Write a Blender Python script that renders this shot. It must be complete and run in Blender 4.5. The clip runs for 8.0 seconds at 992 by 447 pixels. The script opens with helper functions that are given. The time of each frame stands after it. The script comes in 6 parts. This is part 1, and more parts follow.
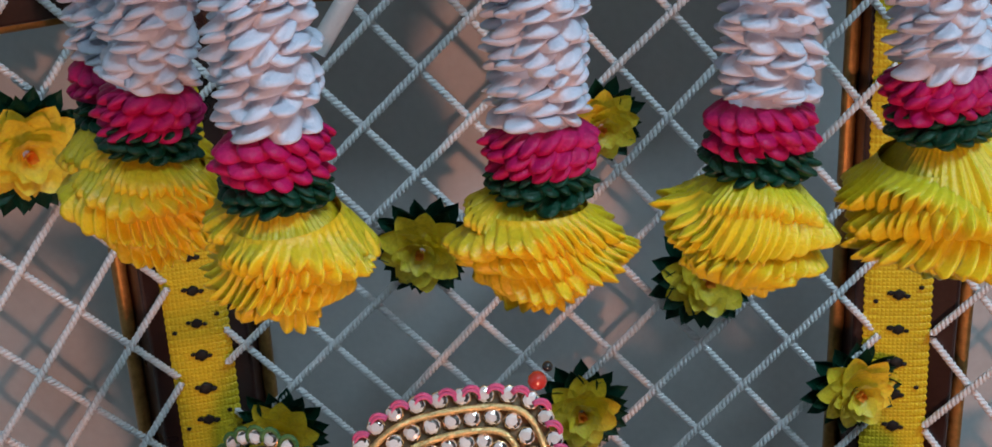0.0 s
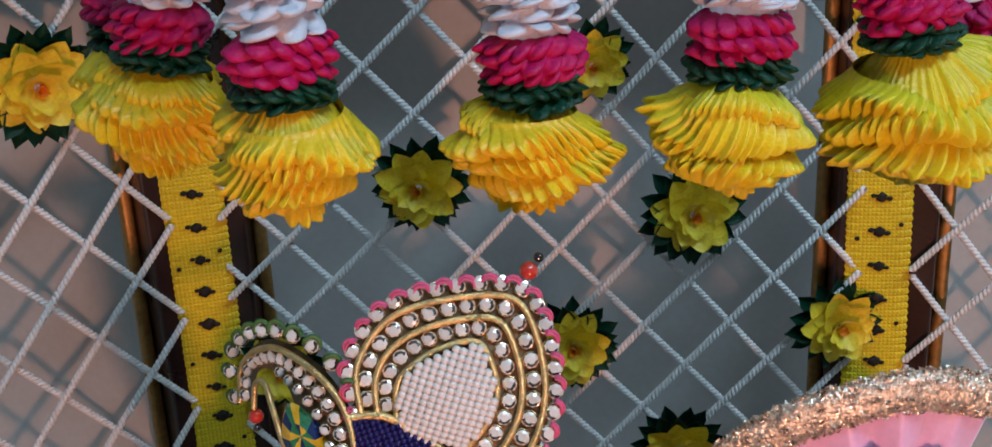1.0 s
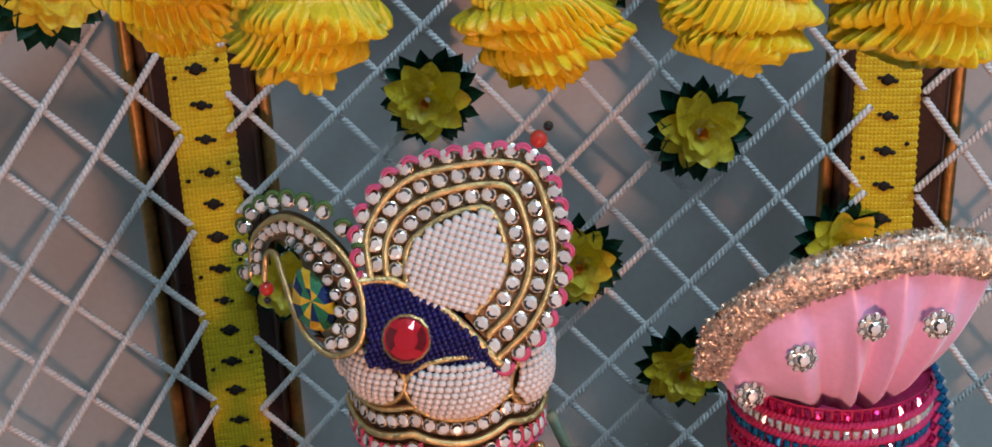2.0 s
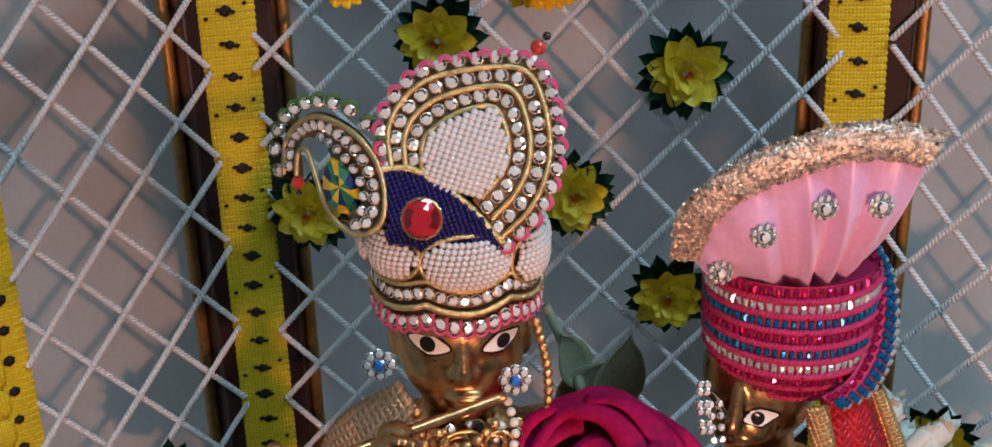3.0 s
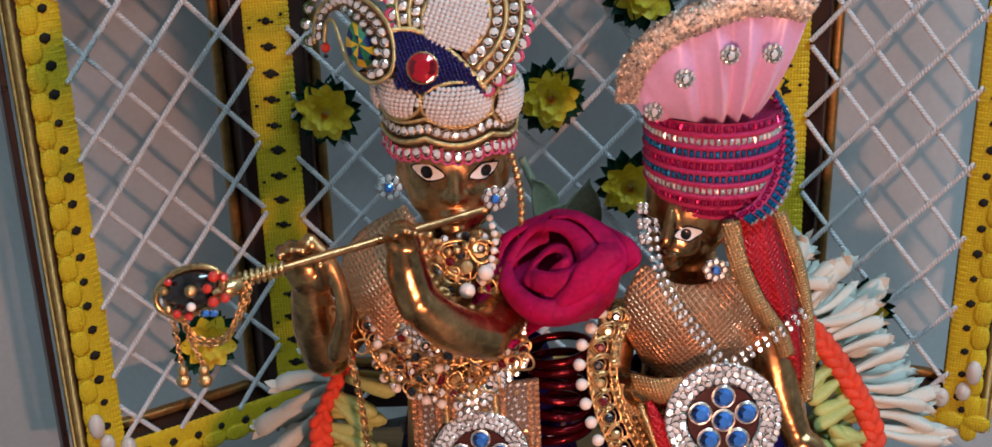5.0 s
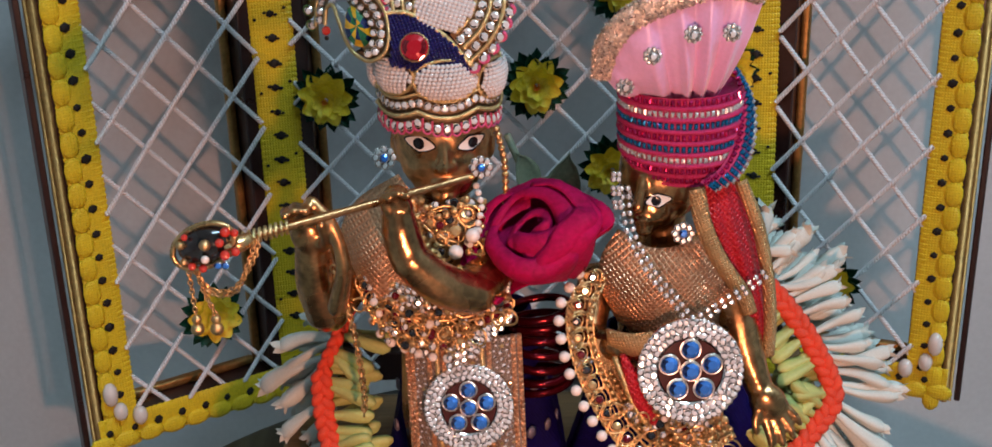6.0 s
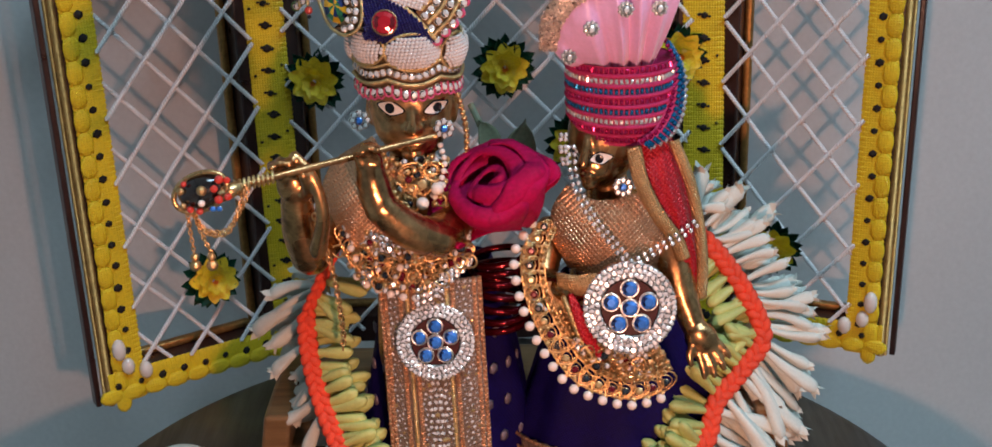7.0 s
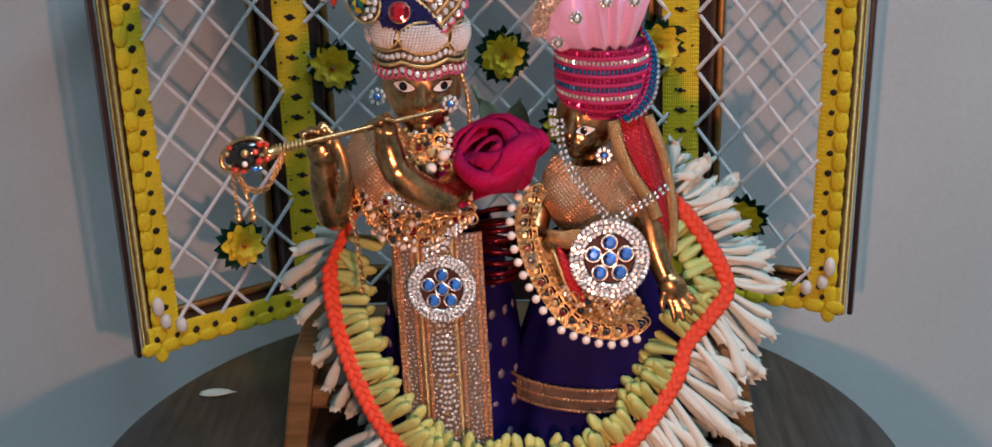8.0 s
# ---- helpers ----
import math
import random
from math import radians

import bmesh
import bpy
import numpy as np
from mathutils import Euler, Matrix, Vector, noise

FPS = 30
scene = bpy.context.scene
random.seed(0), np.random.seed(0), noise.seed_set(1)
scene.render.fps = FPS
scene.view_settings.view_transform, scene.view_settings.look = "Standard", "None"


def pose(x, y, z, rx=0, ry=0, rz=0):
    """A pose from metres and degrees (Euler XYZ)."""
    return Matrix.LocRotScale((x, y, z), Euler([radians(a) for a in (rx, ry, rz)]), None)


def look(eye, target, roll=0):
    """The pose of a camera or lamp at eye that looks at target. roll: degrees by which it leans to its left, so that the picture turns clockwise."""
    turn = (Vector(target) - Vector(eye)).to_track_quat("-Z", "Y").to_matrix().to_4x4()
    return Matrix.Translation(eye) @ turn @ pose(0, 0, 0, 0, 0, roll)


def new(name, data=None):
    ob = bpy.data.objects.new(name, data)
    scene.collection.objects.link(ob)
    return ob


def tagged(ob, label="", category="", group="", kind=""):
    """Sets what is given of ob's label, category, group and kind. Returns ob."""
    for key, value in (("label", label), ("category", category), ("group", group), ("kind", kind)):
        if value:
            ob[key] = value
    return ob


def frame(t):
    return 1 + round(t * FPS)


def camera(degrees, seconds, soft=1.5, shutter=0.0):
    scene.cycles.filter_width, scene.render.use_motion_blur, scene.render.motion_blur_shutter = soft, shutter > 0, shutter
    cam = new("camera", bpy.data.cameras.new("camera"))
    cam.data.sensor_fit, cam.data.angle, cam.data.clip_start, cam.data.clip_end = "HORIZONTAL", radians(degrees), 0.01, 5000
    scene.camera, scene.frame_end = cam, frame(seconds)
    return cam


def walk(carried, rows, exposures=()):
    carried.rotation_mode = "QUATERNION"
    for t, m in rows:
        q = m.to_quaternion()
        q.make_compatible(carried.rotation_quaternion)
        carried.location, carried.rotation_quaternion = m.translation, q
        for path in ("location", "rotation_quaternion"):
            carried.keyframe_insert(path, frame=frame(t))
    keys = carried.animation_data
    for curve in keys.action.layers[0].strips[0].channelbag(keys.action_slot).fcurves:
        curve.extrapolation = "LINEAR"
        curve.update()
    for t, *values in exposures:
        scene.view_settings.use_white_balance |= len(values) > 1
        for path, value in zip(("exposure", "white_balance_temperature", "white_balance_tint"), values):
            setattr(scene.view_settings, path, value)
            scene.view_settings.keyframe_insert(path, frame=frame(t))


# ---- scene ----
cam = camera(41.1, 8.0, soft=1.6)
# seconds, the eye, and its yaw to the left, pitch and roll
ROWS = [
    (0, 0.0033, -0.0026, 0.3126, 1.13, -22.08, -2.81),
    (0.5, 0.0038, -0.0107, 0.3075, 1.02, -22.09, -2.96),
    (1, 0.0029, -0.0200, 0.3015, 0.87, -22.05, -2.71),
    (1.5, 0.0017, -0.0233, 0.2933, 1.13, -22.33, -2.57),
    (2, 0.0011, -0.0295, 0.2843, 1.04, -22.65, -2.14),
    (2.2, 0.0005, -0.0331, 0.2819, 0.98, -22.77, -2.20),
    (3.3, 0.0001, -0.0820, 0.2794, 0.96, -22.79, -1.34),
    (3.5, 0.0011, -0.0900, 0.2804, 0.95, -23.10, -1.31),
    (4, -0.0002, -0.1088, 0.2821, 0.90, -23.16, -1.26),
    (4.5, 0.0029, -0.1302, 0.2768, 0.99, -22.95, -1.33),
    (4.7, 0.0043, -0.1400, 0.2752, 0.98, -22.88, -1.40),
    (5.8, 0.0048, -0.1760, 0.2730, 0.93, -22.37, -1.51),
    (6, 0.0084, -0.1857, 0.2740, 0.89, -22.20, -1.50),
    (6.5, 0.0184, -0.2109, 0.2743, 0.99, -21.98, -1.66),
    (7, 0.0228, -0.2408, 0.2756, 1.13, -21.60, -1.80),
    (7.5, 0.0219, -0.2767, 0.2876, 1.16, -21.36, -1.74),
    (8, 0.0247, -0.3102, 0.2873, 1.17, -21.53, -1.64),
]


def aimed(x, y, z, yaw, pitch, roll):
    a, b = radians(yaw), radians(pitch)
    return look((x, y, z), (x - math.sin(a) * math.cos(b), y + math.cos(a) * math.cos(b), z + math.sin(b)), roll)


walk(cam, [(t, aimed(*row)) for t, *row in ROWS])

# ---- world, lights ----
world = bpy.data.worlds.new("world")
scene.world = world
world.use_nodes = True
wn = world.node_tree
sky = wn.nodes.new("ShaderNodeTexSky")
sky.sky_type, sky.sun_disc = "NISHITA", False
sky.sun_elevation, sky.sun_rotation = radians(35), radians(120)
wn.links.new(sky.outputs[0], wn.nodes["Background"].inputs[0])
wn.nodes["Background"].inputs[1].default_value = 0.1


def area_lamp(name, eye, target, width, height, watts, colour):
    data = bpy.data.lights.new(name, "AREA")
    data.shape, data.size, data.size_y = "RECTANGLE", width, height
    data.energy, data.color = watts, colour
    ob = new(name, data)
    ob.matrix_world = look(eye, target)
    return ob


WARM = (1.0, 0.45, 0.29)
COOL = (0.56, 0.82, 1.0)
# a warm lamp low in front of the shrine, and an added cool light under the ceiling, its source unseen
area_lamp("warm_lamp_light", (0.046, -0.125, 0.128), (0.01, 0.25, 0.12), 0.014, 0.014, 0.72, WARM)
area_lamp("cool_top_light", (0.75, -0.65, 1.84), (0.10, 0.2, 0.0), 1.2, 0.16, 27.0, COOL)


# ---- materials ----
def material(name, colour, rough=0.5, metal=0.0, vary=0.15, scale=120.0, bump=0.1, fine=900.0, coat=0.0, sheen=0.0, piece=0.0, spec=0.5):
    """A surface with colour change at two scales, uneven gloss and a fine relief. piece: change from piece to piece."""
    m = bpy.data.materials.new(name)
    m.use_nodes = True
    nt = m.node_tree
    b = nt.nodes["Principled BSDF"]
    b.inputs["Metallic"].default_value = metal
    b.inputs["Coat Weight"].default_value = coat
    b.inputs["Coat Roughness"].default_value = 0.08
    b.inputs["Sheen Weight"].default_value = sheen
    b.inputs["Specular IOR Level"].default_value = spec
    geo = nt.nodes.new("ShaderNodeTexCoord")
    n1, n2 = nt.nodes.new("ShaderNodeTexNoise"), nt.nodes.new("ShaderNodeTexNoise")
    n1.inputs["Scale"].default_value, n2.inputs["Scale"].default_value = scale, fine
    n1.inputs["Detail"].default_value, n2.inputs["Detail"].default_value = 3, 2
    for n in (n1, n2):
        nt.links.new(geo.outputs["Object"], n.inputs["Vector"])
    add = nt.nodes.new("ShaderNodeMath")
    add.operation = "ADD"
    nt.links.new(n1.outputs[0], add.inputs[0])
    nt.links.new(n2.outputs[0], add.inputs[1])
    last = add
    if piece:
        info = nt.nodes.new("ShaderNodeObjectInfo")
        mul = nt.nodes.new("ShaderNodeMath")
        mul.operation = "MULTIPLY_ADD"
        mul.inputs[1].default_value = piece
        nt.links.new(info.outputs["Random"], mul.inputs[0])
        nt.links.new(add.outputs[0], mul.inputs[2])
        last = mul
    ramp = nt.nodes.new("ShaderNodeMapRange")
    ramp.inputs[1].default_value, ramp.inputs[2].default_value = 0.6, 1.4 + piece
    ramp.inputs[3].default_value, ramp.inputs[4].default_value = 1 - vary, 1 + vary
    nt.links.new(last.outputs[0], ramp.inputs[0])
    mixc = nt.nodes.new("ShaderNodeMix")
    mixc.data_type, mixc.blend_type = "RGBA", "MULTIPLY"
    mixc.inputs[0].default_value = 1.0
    mixc.inputs[6].default_value = (*colour, 1)
    nt.links.new(ramp.outputs[0], mixc.inputs[7])
    nt.links.new(mixc.outputs[2], b.inputs["Base Color"])
    rr = nt.nodes.new("ShaderNodeMapRange")
    rr.inputs[1].default_value, rr.inputs[2].default_value = 0.3, 0.7
    rr.inputs[3].default_value, rr.inputs[4].default_value = rough * 0.8, min(1.0, rough * 1.25)
    nt.links.new(n1.outputs[0], rr.inputs[0])
    nt.links.new(rr.outputs[0], b.inputs["Roughness"])
    if bump:
        bp = nt.nodes.new("ShaderNodeBump")
        bp.inputs["Strength"].default_value, bp.inputs["Distance"].default_value = bump, 0.0006
        nt.links.new(n2.outputs[0], bp.inputs["Height"])
        nt.links.new(bp.outputs[0], b.inputs["Normal"])
    return m


def woven(name, colour, rough, metal, pitch, turn=45.0, depth=0.6, vary=0.2, along="XZ"):
    """Cloth with a fine two-way weave."""
    m = material(name, colour, rough, metal, vary=vary, scale=90, bump=0.0)
    nt = m.node_tree
    tc, mp = nt.nodes.new("ShaderNodeTexCoord"), nt.nodes.new("ShaderNodeMapping")
    mp.inputs["Rotation"].default_value = (0, radians(turn), 0)
    nt.links.new(tc.outputs["Object"], mp.inputs[0])
    heights = []
    for axis in along:
        w = nt.nodes.new("ShaderNodeTexWave")
        w.bands_direction = axis
        w.inputs["Scale"].default_value = 0.314 / pitch
        w.inputs["Distortion"].default_value = 0.6
        nt.links.new(mp.outputs[0], w.inputs[0])
        heights.append(w)
    mx = nt.nodes.new("ShaderNodeMath")
    mx.operation = "MINIMUM"
    nt.links.new(heights[0].outputs["Fac"], mx.inputs[0])
    nt.links.new(heights[-1].outputs["Fac"], mx.inputs[1])
    bp = nt.nodes.new("ShaderNodeBump")
    bp.inputs["Strength"].default_value, bp.inputs["Distance"].default_value = depth, 0.0006
    nt.links.new(mx.outputs[0], bp.inputs["Height"])
    nt.links.new(bp.outputs[0], nt.nodes["Principled BSDF"].inputs["Normal"])
    return m


def grained(name, dark, light, rough, length, stretch=(1, 12, 1)):
    """Wood with grain along one axis."""
    m = material(name, (1, 1, 1), rough, vary=0.12, scale=30, bump=0.0)
    nt = m.node_tree
    b = nt.nodes["Principled BSDF"]
    tc, mp, n = nt.nodes.new("ShaderNodeTexCoord"), nt.nodes.new("ShaderNodeMapping"), nt.nodes.new("ShaderNodeTexNoise")
    mp.inputs["Scale"].default_value = [1 / (length * s) for s in stretch]
    n.inputs["Scale"].default_value, n.inputs["Detail"].default_value, n.inputs["Roughness"].default_value = 1.0, 6, 0.65
    nt.links.new(tc.outputs["Object"], mp.inputs[0])
    nt.links.new(mp.outputs[0], n.inputs["Vector"])
    r = nt.nodes.new("ShaderNodeValToRGB")
    r.color_ramp.elements[0].position, r.color_ramp.elements[1].position = 0.32, 0.68
    r.color_ramp.elements[0].color, r.color_ramp.elements[1].color = (*dark, 1), (*light, 1)
    nt.links.new(n.outputs[0], r.inputs[0])
    nt.links.new(r.outputs[0], b.inputs["Base Color"])
    bp = nt.nodes.new("ShaderNodeBump")
    bp.inputs["Strength"].default_value, bp.inputs["Distance"].default_value = 0.35, 0.0006
    nt.links.new(n.outputs[0], bp.inputs["Height"])
    nt.links.new(bp.outputs[0], b.inputs["Normal"])
    return m


WALL = material("wall_paint", (0.60, 0.585, 0.58), 0.75, vary=0.06, scale=9, fine=400, bump=0.12)
CEIL = material("ceiling_paint", (0.8, 0.8, 0.78), 0.8, vary=0.04, scale=6, fine=300)
FLOOR = material("floor_tile", (0.5, 0.46, 0.4), 0.3, vary=0.1, scale=5, fine=200)
TABLE = grained("grey_laminate", (0.018, 0.017, 0.016), (0.068, 0.062, 0.056), 0.45, 0.0035, (1, 14, 1))
SEATWOOD = grained("varnished_wood", (0.10, 0.052, 0.020), (0.24, 0.135, 0.055), 0.35, 0.004, (10, 1, 1))
FRAME = material("dark_lacquer", (0.030, 0.010, 0.008), 0.32, vary=0.3, scale=60, bump=0.1)
GILT = material("gilt_moulding", (0.40, 0.22, 0.07), 0.45, 0.75, vary=0.35, scale=140, bump=0.25, fine=600)
CORD = material("white_cord", (0.80, 0.79, 0.80), 0.6, vary=0.08, scale=300, bump=0.3, fine=3000, sheen=0.3)
RIBBON = woven("yellow_ribbon", (0.78, 0.56, 0.012), 0.55, 0.0, 0.0011, 0, 0.45, 0.16)
HOLE = material("black_thread", (0.012, 0.008, 0.006), 0.8, vary=0.2)
PEARL = material("pearl", (0.78, 0.69, 0.63), 0.2, 0.0, vary=0.05, scale=80, bump=0.0, coat=0.8)
YELLOW = material("yellow_satin", (0.81, 0.55, 0.012), 0.42, vary=0.14, scale=160, bump=0.35, fine=1600, sheen=0.05)
# right-hand bells: the cool light's lemon cast put into the satin's colour
YELLOW2 = material("yellow_satin_cool_lit", (0.78, 0.60, 0.014), 0.42, vary=0.14, scale=160, bump=0.35, fine=1600, sheen=0.05)
PINK = material("magenta_satin", (0.46, 0.004, 0.10), 0.5, vary=0.2, scale=200, bump=0.35, fine=1600, spec=0.3)
GREEN = material("bottle_green_satin", (0.003, 0.045, 0.024), 0.45, vary=0.25, scale=200, bump=0.4, fine=1800, spec=0.3)
WHITE = material("white_satin", (0.60, 0.63, 0.74), 0.45, vary=0.06, scale=200, bump=0.3, fine=1500, sheen=0.05)
PETALY = material("yellow_paper_petal", (0.98, 0.72, 0.05), 0.5, vary=0.2, scale=150, bump=0.3, fine=1200)
for m_ in (PETALY, YELLOW, YELLOW2):
    b_ = m_.node_tree.nodes["Principled BSDF"]
    b_.inputs["Subsurface Weight"].default_value = 0.35
    b_.inputs["Subsurface Radius"].default_value = (0.004, 0.003, 0.0006)
    b_.inputs["Subsurface Scale"].default_value = 1.0
ORANGE = material("orange_paper_heart", (0.85, 0.28, 0.02), 0.5, vary=0.2)
BRASS = material("brass", (0.50, 0.27, 0.12), 0.27, 1.0, vary=0.55, scale=70, bump=0.18, fine=420)
EYEWHITE = material("eye_enamel_white", (0.8, 0.78, 0.74), 0.25, vary=0.03, bump=0.0)
EYEBLACK = material("eye_enamel_black", (0.008, 0.007, 0.009), 0.15, vary=0.1, bump=0.0)
GOLD = material("gold_wire", (0.76, 0.56, 0.27), 0.38, 1.0, vary=0.25, scale=400, bump=0.4, fine=2500)
JEWELGOLD = material("jewellery_gold", (0.74, 0.46, 0.21), 0.28, 1.0, vary=0.2, scale=300, bump=0.2)
SILVER = material("silver_setting", (0.82, 0.76, 0.70), 0.18, 1.0, vary=0.15, scale=300, bump=0.1)
# random sparkle and dark reflections put into the tone of stones and facets
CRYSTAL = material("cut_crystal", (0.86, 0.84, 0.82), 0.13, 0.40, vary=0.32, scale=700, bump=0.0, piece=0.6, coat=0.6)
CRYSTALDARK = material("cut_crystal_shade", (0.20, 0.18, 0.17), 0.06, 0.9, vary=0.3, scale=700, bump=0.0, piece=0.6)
REDDARK = material("red_cut_glass_deep", (0.16, 0.002, 0.008), 0.06, 0.4, vary=0.3, scale=400, bump=0.0, coat=1.0)
BLUEGEM = material("blue_cut_glass", (0.06, 0.27, 0.88), 0.08, 0.5, vary=0.5, scale=500, bump=0.0, coat=1.0, piece=0.5)
REDGEM = material("red_cut_glass", (0.55, 0.01, 0.025), 0.06, 0.35, vary=0.35, scale=400, bump=0.0, coat=1.0)
DARKGEM = material("black_cut_glass", (0.012, 0.014, 0.02), 0.1, 0.1, vary=0.3, bump=0.0, coat=1.0)
GREENGEM = material("iridescent_glass_green", (0.03, 0.22, 0.10), 0.07, 0.5, vary=0.5, scale=300, bump=0.0, coat=1.0)
YELLOWGEM = material("iridescent_glass_amber", (0.75, 0.50, 0.03), 0.07, 0.4, vary=0.3, scale=300, bump=0.0, coat=1.0)
BLUEFACET = material("iridescent_glass_blue_shade", (0.006, 0.025, 0.13), 0.07, 0.5, vary=0.4, scale=300, bump=0.0, coat=1.0)
BEAD = material("white_seed_bead", (0.66, 0.63, 0.62), 0.3, vary=0.06, scale=400, bump=0.0, coat=0.5)
NAVYBEAD = material("navy_seed_bead", (0.008, 0.006, 0.080), 0.35, vary=0.3, scale=900, bump=0.0, coat=0.15, spec=0.25)
PINKCORD = material("pink_thread", (0.62, 0.09, 0.21), 0.5, vary=0.2, scale=600, bump=0.5, fine=3000)
GREENCORD = material("green_thread", (0.05, 0.13, 0.03), 0.5, vary=0.2, scale=600, bump=0.5, fine=3000)
BACKING = material("crown_backing", (0.20, 0.12, 0.06), 0.6, 0.3, vary=0.2)
NAVY = woven("navy_silk", (0.006, 0.003, 0.070), 0.6, 0.0, 0.0008, 30, 0.25, 0.3)
NAVY.node_tree.nodes["Principled BSDF"].inputs["Specular IOR Level"].default_value = 0.12
CHAMPAGNE = material("champagne_cut_glass", (0.58, 0.40, 0.18), 0.10, 0.5, vary=0.4, scale=500, bump=0.0, coat=0.8, piece=0.5)
MOTIF = material("gold_printed_dot", (0.20, 0.17, 0.22), 0.4, 0.2, vary=0.3)
ROSE = material("rose_petal", (0.34, 0.002, 0.060), 0.75, vary=0.35, scale=120, bump=0.3, fine=700, spec=0.15, sheen=0.0)
LEAF = material("rose_leaf", (0.17, 0.19, 0.12), 0.5, vary=0.3, scale=90, bump=0.3)
COPPERCLOTH = woven("copper_tissue_cloth", (0.66, 0.36, 0.20), 0.36, 0.7, 0.0013, 40, 1.0, 0.2)
GOLDCLOTH = woven("gold_tissue_cloth", (0.62, 0.38, 0.17), 0.4, 0.7, 0.0009, 20, 0.8, 0.25)
SILVERCLOTH = woven("dull_silver_cloth", (0.30, 0.21, 0.16), 0.4, 0.6, 0.0009, 20, 0.8, 0.25)
REDCLOTH = woven("red_brocade", (0.42, 0.008, 0.02), 0.4, 0.2, 0.0012, 45, 0.7, 0.3)
PINKSATIN = material("pink_satin", (0.74, 0.43, 0.72), 0.36, vary=0.10, scale=60, bump=0.08, sheen=0.5)
GLITTER = material("champagne_glitter", (0.78, 0.66, 0.56), 0.30, 0.9, vary=0.55, scale=900, bump=1.0, fine=1500)
SEQUINPINK = material("magenta_sequin", (0.52, 0.01, 0.13), 0.18, 0.75, vary=0.35, scale=900, bump=0.0, coat=0.7, piece=0.5)
SEQUINTEAL = material("teal_sequin", (0.006, 0.16, 0.38), 0.15, 0.7, vary=0.5, scale=900, bump=0.0, coat=0.7, piece=0.5)
SEQUINSILVER = material("silver_sequin", (0.90, 0.84, 0.84), 0.18, 0.8, vary=0.3, scale=900, bump=0.0, coat=0.5, piece=0.5)
BRAID = material("pink_braid", (0.48, 0.018, 0.12), 0.55, vary=0.2, scale=500, bump=0.6, fine=2500)
ROPE = material("orange_jute", (0.72, 0.060, 0.022), 0.7, vary=0.22, scale=200, bump=0.6, fine=2200)
BUDGREEN = material("tuberose_bud", (0.44, 0.47, 0.15), 0.5, vary=0.25, scale=120, bump=0.2, piece=0.7)
BUDWHITE = material("tuberose_flower", (0.60, 0.63, 0.57), 0.75, vary=0.12, scale=120, bump=0.2, piece=0.4)
REDBEAD = material("coral_bead", (0.50, 0.03, 0.015), 0.15, vary=0.2, bump=0.0, coat=1.0)
BLACKENAMEL = material("black_enamel", (0.012, 0.010, 0.010), 0.15, vary=0.3, bump=0.0, coat=0.8)
PLUM = material("dark_plum_ground", (0.040, 0.005, 0.006), 0.5, 0.0, vary=0.3, spec=0.2)
REDFOIL = material("red_foil", (0.10, 0.002, 0.007), 0.16, 0.8, vary=0.4, scale=150, bump=0.3)
RODWHITE = material("white_plastic", (0.55, 0.50, 0.49), 0.25, vary=0.05)


from mathutils import noise as mnoise


# ---- building helpers ----
def to_mesh(name, bm, mats, smooth=True):
    me = bpy.data.meshes.new(name)
    bm.normal_update()
    bm.to_mesh(me)
    bm.free()
    for m in (mats if isinstance(mats, (list, tuple)) else [mats]):
        me.materials.append(m)
    if smooth:
        me.polygons.foreach_set("use_smooth", [True] * len(me.polygons))
    return me


def part(name, bm, mats, parent=None, label="", smooth=True):
    ob = new(name, to_mesh(name, bm, mats, smooth))
    ob.parent = parent
    if label:
        tagged(ob, label)
    return ob


def piece(name, me, parent, m):
    """One more object on a shared mesh, placed by m in its parent's space."""
    ob = new(name, me)
    ob.parent = parent
    ob.matrix_local = m
    return ob


def thing(name, label, category, at=(0, 0, 0), group="", kind=""):
    ob = new(name)
    ob.empty_display_size = 0.01
    ob.location = at
    return tagged(ob, label, category, group, kind)


def box(bm, lo, hi, bevel=0.0):
    vs = [bm.verts.new((x, y, z)) for x in (lo[0], hi[0]) for y in (lo[1], hi[1]) for z in (lo[2], hi[2])]
    fs = [bm.faces.new([vs[i] for i in q]) for q in ((0, 1, 3, 2), (4, 6, 7, 5), (0, 4, 5, 1), (2, 3, 7, 6), (0, 2, 6, 4), (1, 5, 7, 3))]
    if bevel:
        bmesh.ops.bevel(bm, geom=list({e for f in fs for e in f.edges}), offset=bevel, segments=2, affect="EDGES", profile=0.5)


def grid(bm, rows, closed=False, mat=0):
    """Faces between rows of points."""
    vr = [[bm.verts.new(p) for p in row] for row in rows]
    for a, b in zip(vr, vr[1:]):
        n = len(a)
        for i in range(n if closed else n - 1):
            j = (i + 1) % n
            f = bm.faces.new((a[i], a[j], b[j], b[i]))
            f.material_index = mat
    return vr


